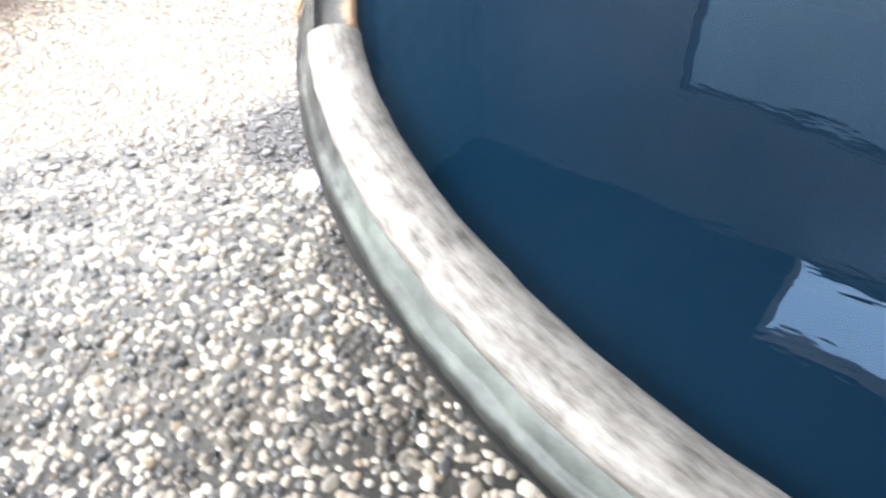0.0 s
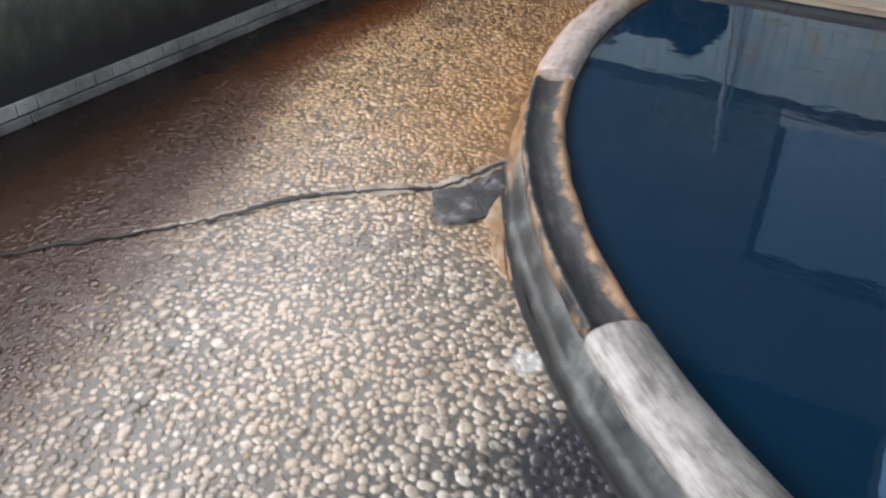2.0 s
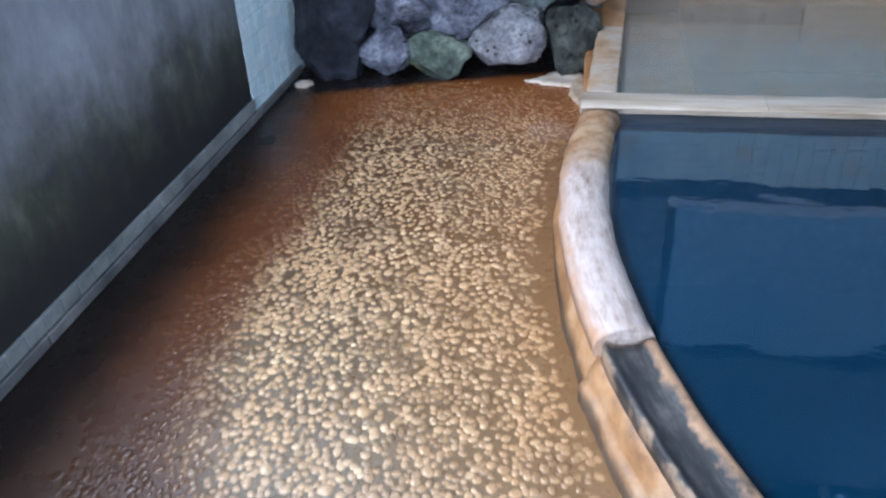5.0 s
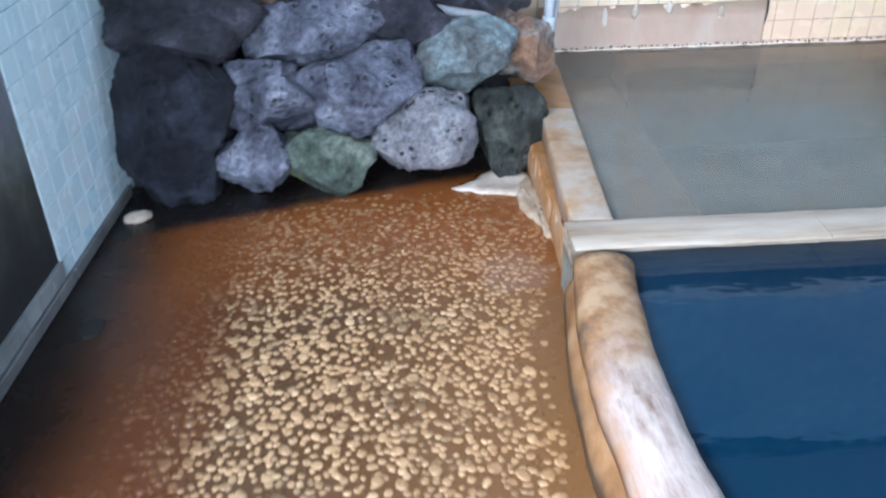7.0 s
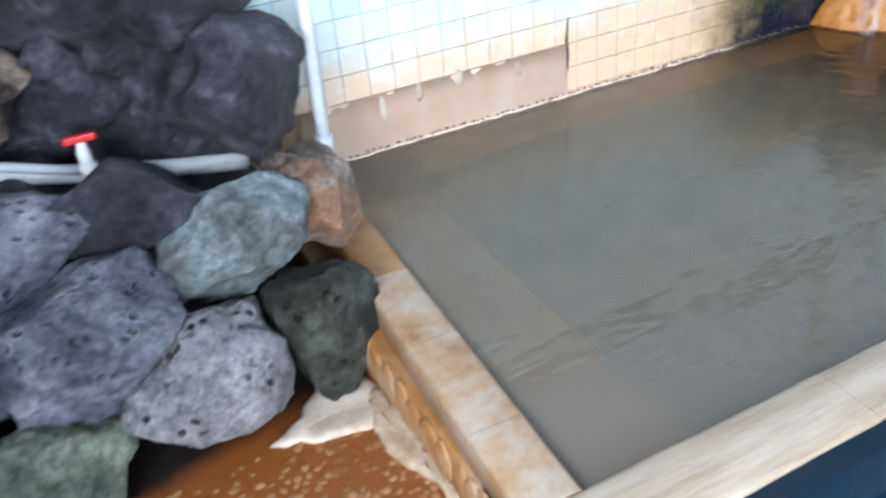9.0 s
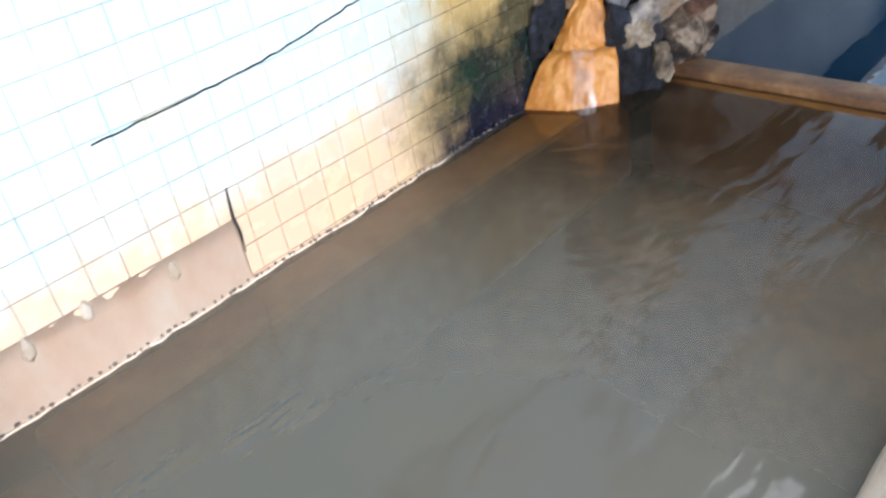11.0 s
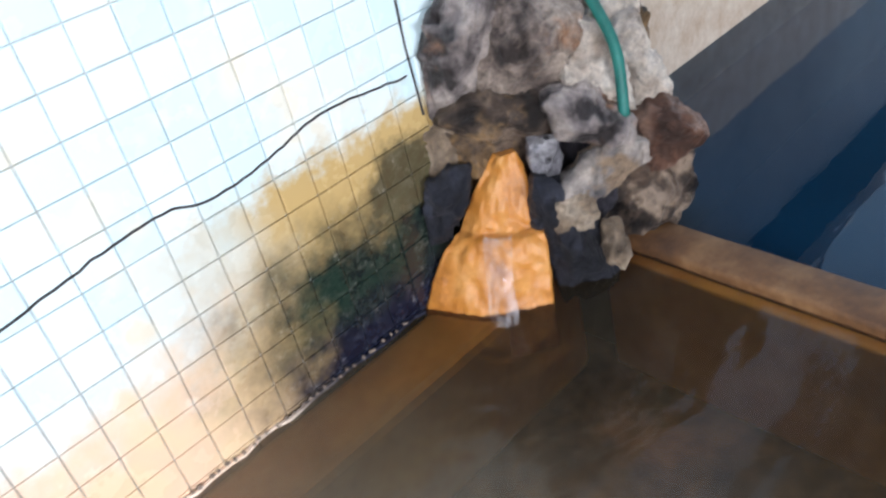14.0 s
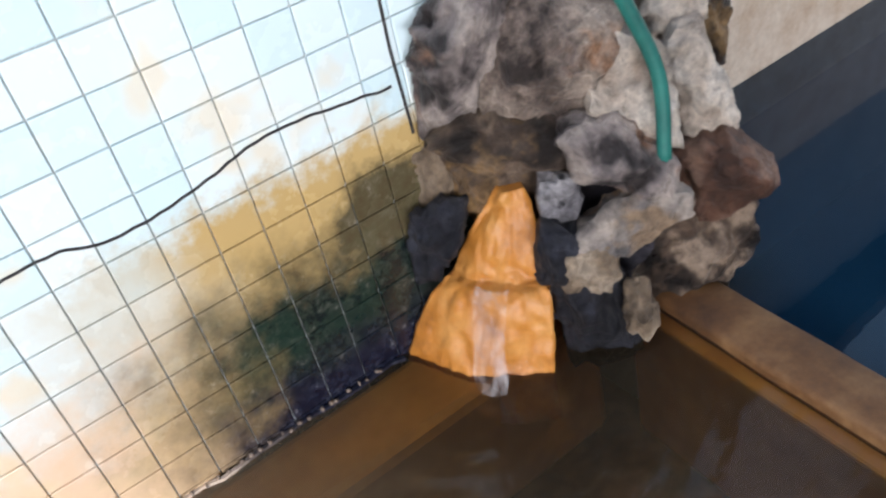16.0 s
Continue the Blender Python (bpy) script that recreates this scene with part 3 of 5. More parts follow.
def bent(points, steps=8):
    """A smooth line through a few points."""
    pts = [Vector(p) for p in points]
    pts = [2 * pts[0] - pts[1], *pts, 2 * pts[-1] - pts[-2]]
    out = []
    for a, b, c, d in zip(pts, pts[1:], pts[2:], pts[3:]):
        for i in range(steps):
            t = i / steps
            out.append(0.5 * (2 * b + (c - a) * t + (2 * a - 5 * b + 4 * c - d) * t * t + (3 * b - a - 3 * c + d) * t ** 3))
    return out + [pts[-2]]


def crust_sheet(outline, thick, seed):
    """A thin swelling sheet with a ragged edge."""
    pts = bent([(x, y, 0) for x, y in outline + outline[:1]], 10)[:-1]
    mid = sum(pts, Vector()) / len(pts)
    bm = bmesh.new()
    rings = []
    for f, z in ((1.0, -0.004), (0.985, 0.006), (0.93, thick * 0.75), (0.8, thick), (0.6, thick * 1.05), (0.35, thick), (0.12, thick * 0.95)):
        ring = []
        for p in pts:
            j = Vector((noise.noise(p * 22 + Vector((seed, 0, 0))), noise.noise(p * 22 + Vector((0, seed, 4))), 0)) * 0.022 * f
            q = mid + (p - mid) * f + j
            ring.append(bm.verts.new(q + Vector((0, 0, z + (0.006 * noise.noise(q * 14) + 0.003 * noise.noise(q * 40)) * (f < 0.97)))))
        rings.append(ring)
    n = len(pts)
    for a, b in zip(rings, rings[1:]):
        for i in range(n):
            bm.faces.new((a[i], a[(i + 1) % n], b[(i + 1) % n], b[i]))
    bm.faces.new(rings[-1])
    bmesh.ops.recalc_face_normals(bm, faces=bm.faces)
    return bm


# ---- plan ----
POOL = Vector((0.72, 4.22, 0))
R_IN, R_OUT, R_FOOT = 3.225, 3.395, 3.45
NORTH, NORTH_EAST = 6.795, 7.03
TOP = 0.235
DEEP, WARM = 0.175, 0.20


def on_ring(radius, degrees, z=0.0):
    a = radians(degrees)
    return Vector((POOL.x + radius * math.cos(a), POOL.y + radius * math.sin(a), z))


WEST = pose(-4.495, 0, 0, 0, 0, -2.7)

# floor: one slab round the pool
bm = bmesh.new()
edge = [on_ring(R_FOOT - 0.03, a) for a in np.linspace(169, 375, 90)]
outline = [Vector((-4.9, -2.6, 0)), Vector((5.3, -2.6, 0)), Vector((5.3, 5.2, 0))] + edge[::-1] + [Vector((-2.5, 5.0, 0)), Vector((-2.42, 6.9, 0)), Vector((-4.9, 6.9, 0))]
vs = [bm.verts.new(p) for p in outline]
face = bm.faces.new(vs)
bmesh.ops.triangulate(bm, faces=[face])
bmesh.ops.recalc_face_normals(bm, faces=bm.faces)
if sum(f.normal.z for f in bm.faces) < 0:
    bmesh.ops.reverse_faces(bm, faces=bm.faces)
ext = bmesh.ops.extrude_face_region(bm, geom=list(bm.faces))
bmesh.ops.translate(bm, vec=(0, 0, -0.12), verts=[g for g in ext["geom"] if isinstance(g, bmesh.types.BMVert)])
bmesh.ops.recalc_face_normals(bm, faces=bm.faces)
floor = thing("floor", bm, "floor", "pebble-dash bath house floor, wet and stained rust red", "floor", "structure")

# walls
def wall(name, limits, label, at=None, mat="plaster"):
    return thing(name, boxes(limits), mat, label, "wall", "structure", at=at)


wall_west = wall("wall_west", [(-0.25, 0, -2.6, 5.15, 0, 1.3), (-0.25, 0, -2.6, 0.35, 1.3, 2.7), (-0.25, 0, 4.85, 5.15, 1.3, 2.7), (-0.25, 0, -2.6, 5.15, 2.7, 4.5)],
                 "mossy stained concrete wall, near-black at the foot", WEST, "concrete")
wall("wall_west_tiled", [(-0.25, -0.008, 5.15, 7.1, 0, 4.5)], "wall behind pale blue tiles beside the rocks", WEST, "grout")
wall_north = wall("wall_north", [(-4.6, 1.05, NORTH, NORTH + 0.45, -0.7, 1.5), ], "tiled bath wall with lime scale and black growth", mat="grout")
wall("wall_north_east", [(1.055, 5.3, NORTH_EAST, NORTH_EAST + 0.2, -0.7, 1.5)], "dim plaster wall above the blue pool")
wall("wall_north_upper", [(-4.6, 5.3, NORTH + 0.02, NORTH_EAST + 0.2, 3.1, 4.5), (-4.6, -1.955, NORTH + 0.02, NORTH_EAST + 0.2, 1.625, 3.1)], "plaster wall above the windows")
# Unseen wall; its wide opening is added to let the south lamp in.
wall("wall_south", [(-4.9, 5.3, -2.75, -2.5, 0, 1.1), (-4.9, -4.15, -2.75, -2.5, 1.1, 3.1), (-0.85, 5.3, -2.75, -2.5, 1.1, 3.1), (-4.9, 5.3, -2.75, -2.5, 3.1, 4.5)], "unseen plaster wall with an opening added for the fill lamp")
wall("wall_east", [(5.2, 5.4, -2.6, 7.2, -0.7, 1.0), (5.2, 5.4, -2.6, 4.5, 1.0, 2.5), (5.2, 5.4, 6.7, 7.2, 1.0, 2.5), (5.2, 5.4, -2.6, 7.2, 2.5, 4.5)], "plain plaster wall with a window")
thing("ceiling", boxes([(-4.9, 5.4, -2.75, 5.7, 4.5, 4.65), (-4.9, -0.35, 5.7, 7.3, 4.5, 4.65), (2.8, 5.4, 5.7, 7.3, 4.5, 4.65), (-0.35, 2.8, 6.7, 7.3, 4.5, 4.65), (1.05, 1.45, 5.7, 6.7, 4.5, 4.65)]), "ceiling", "dark ceiling with two narrow roof lights", "ceiling", "structure")
thing("skylight_trim", boxes([(-0.42, 2.6, 5.62, 5.7, 4.40, 4.498), (-0.42, -0.35, 5.7, 6.7, 4.40, 4.498)]), "pvc", "white trim of the skylight", "trim", "structure")

# windows above the tiled wall
sill = thing("window_sill", box(-4.4, 5.2, NORTH - 0.035, NORTH + 0.4, 1.5, 1.62, bevel=0.01), "wood", "dark timber sill on the tiled wall", "window sill", "structure")
for k, (x0, x1) in enumerate([(-1.95, 0.6), (0.6, 2.85), (2.85, 5.2)]):
    win = empty(f"window_{k + 1}", "timber window with a bluish daylit frosted pane", "window", "structure")
    part("window_frame", boxes([(x0, x0 + 0.06, 6.83, 6.90, 1.72, 3.1), (x1 - 0.06, x1, 6.83, 6.90, 1.72, 3.1), (x0 + 0.06, x1 - 0.06, 6.83, 6.90, 3.02, 3.1)]), "wood", win)
    part("window_rail", box(x0, x1, 6.81, 6.90, 1.63, 1.72), "pvc", win, "pale lower rail")
    part("pane", box(x0 + 0.06, x1 - 0.06, 6.86, 6.87, 1.72, 3.02), "pane", win)

# foot of the west wall: a low concrete strip in lengths
strip = empty("baseboard", "low grey concrete strip along the foot of the wall", "baseboard", "structure", at=WEST)
y = -1.0
while y < 5.4:
    part("strip_length", box(0.0, 0.018, y + 0.004, y + 0.62, 0.0, 0.044, bevel=0.005), "wet_strip", strip)
    y += 0.62
skirting = mesh_of("skirting_tile", box(-0.004, 0.013, -0.048, 0.048, 0.052, 0.112, bevel=0.003), "skirting")
for k in range(62):
    part("skirting_tile", skirting, "skirting", strip, at=pose(0, -1.0 + 0.1 * k, 0))

# pool basins
thing("pool_floor", boxes([(-2.9, 4.6, 0.6, 7.1, -0.72, -0.7)]), "pool_paint", "deep blue painted pool floor", "pool floor", "structure")
bm = bmesh.new()
ring = [(on_ring(R_IN + 0.01, a, -0.7), on_ring(R_IN + 0.01, a, 0.12)) for a in np.linspace(165, 375, 80)]
rows = [(bm.verts.new(a), bm.verts.new(b)) for a, b in ring]
for a, b in zip(rows, rows[1:]):
    bm.faces.new((a[0], b[0], b[1], a[1]))
pool_side = thing("pool_side", bm, "pool_paint", "blue painted side of the round pool", "pool side", "structure", smooth=True)
thing("spring_pool_floor", box(-2.42, 0.62, 5.02, NORTH - 0.002, -0.32, -0.25), "silt", "silty floor of the spring pool", "pool floor", "structure")
thing("spring_pool_step", box(-2.42, -2.04, 5.03, NORTH - 0.004, -0.25, 0.06, bevel=0.02), "ochre_silt", "submerged ochre-coated step in the spring pool", "step", "structure")
thing("spring_pool_ledge", box(-2.04, 0.5, NORTH - 0.24, NORTH - 0.004, -0.25, 0.183, bevel=0.03), "ochre_silt", "submerged ochre ledge under the tiled wall", "ledge", "structure")

# water
bm = bmesh.new()
vs = [bm.verts.new(on_ring(R_IN + 0.03, a, DEEP)) for a in np.linspace(169, 360, 100)] + [bm.verts.new((3.97, NORTH_EAST, DEEP)), bm.verts.new((0.65, NORTH_EAST, DEEP)), bm.verts.new((0.65, 4.95, DEEP)), bm.verts.new((-2.5, 4.95, DEEP))]
bm.faces.new(vs)
thing("pool_water", bm, "deep_water", "still dark blue water of the round pool", "water", "structure")
bm = bmesh.new()
bm.faces.new([bm.verts.new(p) for p in ((-2.46, 4.98, WARM), (0.62, 4.98, WARM), (0.62, NORTH, WARM), (-2.46, NORTH, WARM))])
thing("spring_water", bm, "spring_water", "murky ochre-brown rippled spring water", "water", "structure")


# ---- pool edge ----
def ring_piece(a0, a1, profile, step=1.5, ragged=0.0, seed=0):
    """A length of curb: a cross profile of (radius, height) swept round the pool."""
    bm = bmesh.new()
    count = max(2, int(abs(a1 - a0) / step) + 1)
    rings = []
    for a in np.linspace(a0, a1, count):
        row = []
        for r, z in profile:
            p = on_ring(r, a, z)
            n = noise.noise(Vector((p.x * 6 + seed, p.y * 6, z * 8))) + 0.5 * noise.noise(Vector((p.x * 19, p.y * 19 + seed, z * 15)))
            row.append(bm.verts.new(p + ragged * n * Vector((math.cos(radians(a)), math.sin(radians(a)), 0.5))))
        rings.append(row)
    m = len(profile)
    for a, b in zip(rings, rings[1:]):
        for i in range(m):
            bm.faces.new((a[i], a[(i + 1) % m], b[(i + 1) % m], b[i]))
    bm.faces.new(rings[0])
    bm.faces.new(rings[-1][::-1])
    bmesh.ops.recalc_face_normals(bm, faces=bm.faces)
    return bm


def round_top(r0, r1, z0, z1, n=7):
    """Cross profile with a half-round top."""
    w = (r1 - r0) / 2
    top = [((r0 + r1) / 2 + w * math.cos(t), z1 - 0.045 + 0.045 * math.sin(t)) for t in np.linspace(0, math.pi, n)]
    return [(r1, z0)] + top + [(r0, z0)]


# worn length of coping: a raised outer lip, a hollow top and a rounded pool edge
HOLLOW = [(R_OUT - 0.002, 0.15), (R_OUT - 0.002, 0.203), (R_OUT - 0.008, 0.211), (R_OUT - 0.018, 0.209), (R_OUT - 0.028, 0.197), (3.345, 0.192), (3.31, 0.191), (3.285, 0.196), (3.268, 0.206), (3.252, 0.210), (R_IN + 0.012, 0.204), (R_IN + 0.005, 0.188), (R_IN + 0.005, 0.15)]
curb = empty("pool_curb", "weathered rounded curb round the blue pool", "pool curb", "structure")
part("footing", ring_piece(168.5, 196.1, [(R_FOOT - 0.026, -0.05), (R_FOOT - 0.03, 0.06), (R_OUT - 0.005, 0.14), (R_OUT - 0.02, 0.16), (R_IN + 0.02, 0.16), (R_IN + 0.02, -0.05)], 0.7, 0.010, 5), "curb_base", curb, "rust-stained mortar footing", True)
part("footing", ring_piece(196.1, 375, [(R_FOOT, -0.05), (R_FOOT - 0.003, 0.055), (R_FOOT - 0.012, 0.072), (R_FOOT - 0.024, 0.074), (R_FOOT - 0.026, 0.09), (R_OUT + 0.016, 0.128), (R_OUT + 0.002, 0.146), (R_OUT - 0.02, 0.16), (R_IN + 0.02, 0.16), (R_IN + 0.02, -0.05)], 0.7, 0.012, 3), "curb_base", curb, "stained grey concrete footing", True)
for a0, a1, drop, mat, label in ((169, 195.9, 0.0, "pink_curb", "pale pinkish rounded coping"), (196.3, 224.6, 0.028, "slate_curb", "sunken slate-grey coping edged with orange scale"),
                                 (225.0, 262, 0.0, "pale_curb", "pale grey grained coping"), (262.3, 300, 0.0, "pale_curb", ""), (300.3, 375, 0.0, "pale_curb", "")):
    profile = HOLLOW if drop else round_top(R_IN, R_OUT + 0.012, 0.15, TOP, 9)
    part("coping", ring_piece(a0, a1, profile, 0.6, 0.007, a0), mat, curb, label, True)


part("open_joint", ring_piece(204, 263, [(R_FOOT + 0.016, 0.0), (R_FOOT + 0.014, 0.011), (R_FOOT - 0.01, 0.011), (R_FOOT - 0.01, 0.0)], 0.7, 0.008, 9), "black_gap", curb, "black open joint along the floor")


def straight_piece(length, width, z0, z1, seed, step=0.04):
    """A curb length along local x with a worn rounded top."""
    bm = bmesh.new()
    rings = []
    prof = [(width / 2, z0)] + [(width / 2 - 0.0 if abs(math.cos(t)) > 0.99 else width / 2 * abs(math.cos(t)) ** 0.2 * (1 if math.cos(t) > 0 else -1), z1 - 0.018 + 0.018 * math.sin(t)) for t in np.linspace(0, math.pi, 9)] + [(-width / 2, z0)]
    for x in np.linspace(0, length, max(2, int(length / step))):
        rings.append([bm.verts.new((x, v + 0.004 * noise.noise(Vector((x * 7, v * 9 + seed, z * 9))), z + 0.003 * noise.noise(Vector((x * 8, v * 9 + seed, z * 5))))) for v, z in prof])
    m = len(prof)
    for a, b in zip(rings, rings[1:]):
        for i in range(m):
            bm.faces.new((a[i], a[(i + 1) % m], b[(i + 1) % m], b[i]))
    bmesh.ops.recalc_face_normals(bm, faces=bm.faces)
    for ring in (rings[0], rings[-1]):
        bm.faces.new([bm.verts.new(v.co) for v in ring])
    return bm


divider = empty("pool_divider", "sand-coloured stone curb between the two pools", "pool curb", "structure")
for x0, x1 in ((-2.62, -1.83), (-1.827, -0.72), (-0.717, 0.74)):
    part("coping", straight_piece(x1 - x0, 0.175, 0.15, TOP, x0), "sand_curb", divider, "", True, pose(x0, 4.96, 0))
part("footing", box(-2.62, 0.72, 4.885, 5.035, -0.7, 0.155), "wet_base", divider, "dark wet footing")
side = empty("spring_curb", "rust-stained stone curb of the spring pool", "pool curb", "structure")
for y0, y1 in ((5.05, 5.287), (5.289, 5.632), (5.634, 5.962), (5.964, 6.5)):
    part("coping", straight_piece(y1 - y0, 0.14, 0.12, TOP, y0), "rust_curb" if y0 > 5.9 else "tan_curb", side, "", True, pose(-2.53 + 0.06 * (y0 - 5.05), y0, 0, 0, 0, 86.6))
part("footing", box(-2.60, -2.43, 5.04, 6.6, -0.3, 0.14, bevel=0.01), "rust_curb", side, "orange-crusted footing")
rng = random.Random(17)
at_y = 5.08
for k in range(12):
    at_y += rng.uniform(0.04, 0.10)
    bm = bmesh.new()
    bmesh.ops.create_icosphere(bm, subdivisions=3, radius=1.0)
    wide, tall = rng.uniform(0.04, 0.07), rng.uniform(0.055, 0.085)
    for v in bm.verts:
        k2 = 1 + 0.3 * noise.noise(v.co * 2 + Vector((k, 0, 0)))
        v.co = Vector((v.co.x * 0.009 * k2, v.co.y * wide * k2 * (1 - 0.35 * v.co.z)* rng.uniform(0.93, 1.07), v.co.z * tall))
    part("rust_rib", bm, "rust_curb", side, "orange crust run down the curb face", True, pose(-2.601, at_y, 0.075))
east = empty("spring_curb_east", "low rust-brown stone curb between the pools", "pool curb", "structure")
slant = pose(0.604, 5.47, 0, 0, 0, 86.6)
part("coping", straight_piece(1.02, 0.145, 0.15, TOP, 4.0), "wet_rust", east, "", True, slant)
part("footing", box(0, 1.02, -0.066, 0.066, -0.7, 0.152), "wet_rust", east, "wet brown footing", at=slant)
part("inner_lip", box(0, 1.02, 0.067, 0.115, -0.25, 0.192, bevel=0.008), "ochre_silt", east, "ochre lip at the water line", at=slant)
part("corner_block", box(0.50, 0.735, 5.05, 5.468, -0.7, 0.25, bevel=0.02), "wet_base", east, "dark wet corner block")



# ---- rocks ----
def rock_mesh(name, half, seed, mat, cuts=16, detail=3, crag=1.0):
    """A broken boulder: a ball cut by random planes, then worn and roughened."""
    rng = random.Random(seed)
    bm = bmesh.new()
    bmesh.ops.create_icosphere(bm, subdivisions=detail + 1, radius=1.0)
    planes = []
    for _ in range(cuts):
        n = Vector((rng.gauss(0, 1), rng.gauss(0, 1), rng.gauss(0, 1))).normalized()
        planes.append((n, rng.uniform(0.62, 0.92)))
    off = Vector((seed * 3.7, seed * 1.3, seed * 2.1))
    size = (half[0] * half[1] * half[2]) ** (1 / 3)
    for v in bm.verts:
        p = v.co.copy()
        for n, d in planes:
            over = p.dot(n) - d
            if over > 0:
                p -= n * over
        q = p * size * 9
        k = 0.16 * noise.noise(v.co * 1.6 + off) + 0.08 * noise.noise(q * 0.7 + off) + 0.17 * (0.4 - abs(noise.noise(q * 1.5 + off))) + 0.09 * (0.4 - abs(noise.noise(q * 3.3 + off))) + 0.035 * noise.noise(q * 7 + off) + 0.02 * noise.noise(q * 15 + off)
        p *= 1.14 + crag * k
        v.co = Vector((p.x * half[0], p.y * half[1], p.z * half[2]))
    return mesh_of(name, bm, mat, True)


def place_rock(row, seed, label, group, turn=0.0, deep=0.9, detail=3, crag=1.0):
    x, y, z, w, h, lean, mat = row
    ob = new("rock", rock_mesh("rock", (w * 1.04, deep * (w * h) ** 0.5, h * 1.06), seed, mat, detail=detail, crag=crag))
    ob.matrix_world = pose(x, y, z, 0, 0, turn) @ pose(0, 0, 0, 0, -lean, 0)
    return tagged(ob, label, "rock", group)


LOOKS = {"black": "large black lava boulder in the corner", "dark": "dark lava boulder in the rock wall", "blue": "blue-grey boulder in the rock wall", "green": "greenish lichen-spotted boulder on the floor", "pale": "pale pitted boulder in the rock wall",
         "teal": "pale turquoise-faced boulder in the rock wall", "moss": "black mossy boulder beside the curb", "brown": "brown boulder in the rock wall", "umber": "dark brown boulder"}
FRONT = [
    (-4.03, 5.95, 0.23, 0.285, 0.310, 0, "black"), (-3.94, 6.02, 0.63, 0.303, 0.165, 0, "dark"), (-3.69, 5.80, 0.14, 0.140, 0.125, -30, "blue"),
    (-3.43, 5.82, 0.125, 0.171, 0.122, 0, "green"), (-3.62, 5.93, 0.35, 0.203, 0.135, -10, "blue"), (-3.28, 5.93, 0.35, 0.242, 0.144, 20, "blue"),
    (-3.02, 5.87, 0.19, 0.213, 0.151, 15, "pale"), (-2.69, 5.93, 0.18, 0.135, 0.185, 0, "moss"), (-2.87, 6.02, 0.46, 0.195, 0.121, 15, "teal"),
    (-2.60, 6.12, 0.45, 0.126, 0.150, 0, "brown"),
]
BACK = [
    (-3.47, 6.08, 0.55, 0.249, 0.130, 0, "blue"), (-3.10, 6.13, 0.56, 0.208, 0.117, 0, "dark"), (-3.16, 6.13, 0.43, 0.141, 0.085, 15, "dark"),
    (-3.68, 6.23, 0.66, 0.121, 0.10, 15, "brown"), (-2.68, 6.42, 0.68, 0.203, 0.19, 0, "dark"), (-3.10, 6.67, 0.72, 0.153, 0.16, 0, "dark"),
    (-3.44, 6.58, 0.80, 0.207, 0.145, 0, "brown"), (-3.67, 6.58, 0.90, 0.185, 0.11, 0, "blue"), (-3.88, 6.52, 0.86, 0.15, 0.13, 0, "blue"),
    (-2.86, 6.68, 0.56, 0.13, 0.24, 0, "dark"), (-2.50, 6.45, 0.40, 0.089, 0.07, 0, "brown"),
]
UPPER = [
    (-2.72, 6.62, 1.0, 0.22, 0.18, 0, "dark"), (-3.05, 6.66, 1.02, 0.20, 0.17, 10, "dark"), (-3.4, 6.66, 1.08, 0.22, 0.17, -8, "brown"), (-3.8, 6.62, 1.15, 0.24, 0.19, 0, "dark"),
    (-2.95, 6.55, 0.30, 0.3, 0.3, 0, "dark"), (-3.5, 6.45, 0.32, 0.35, 0.32, 0, "dark"), (-4.1, 6.45, 0.40, 0.3, 0.4, 0, "dark"), (-2.93, 6.68, 0.86, 0.16, 0.15, 0, "dark"), (-2.97, 6.70, 0.62, 0.17, 0.15, 0, "dark"), (-3.24, 6.72, 0.60, 0.17, 0.16, 0, "dark"),
]
for k, row in enumerate(FRONT):
    place_rock(row, 11 + k, LOOKS[row[6]], "boulders of the rock wall", detail=4)
for k, row in enumerate(BACK):
    place_rock(row, 41 + k, LOOKS[row[6]], "boulders of the rock wall")
for k, row in enumerate(UPPER):
    place_rock(row, 71 + k, LOOKS[row[6]], "boulders of the rock wall")



def reach(outline, angle):
    """Distance from the middle of a stone's face to its outline at an angle."""
    c, sn = math.cos(angle), math.sin(angle)
    best = 0.02
    for (x0, z0), (x1, z1) in zip(outline, outline[1:] + outline[:1]):
        ex, ez = x1 - x0, z1 - z0
        den = c * ez - sn * ex
        if abs(den) < 1e-9:
            continue
        r, t = (x0 * ez - z0 * ex) / den, (x0 * sn - z0 * c) / den
        if r > 0 and -1e-6 <= t <= 1 + 1e-6:
            best = max(best, r)
    return best


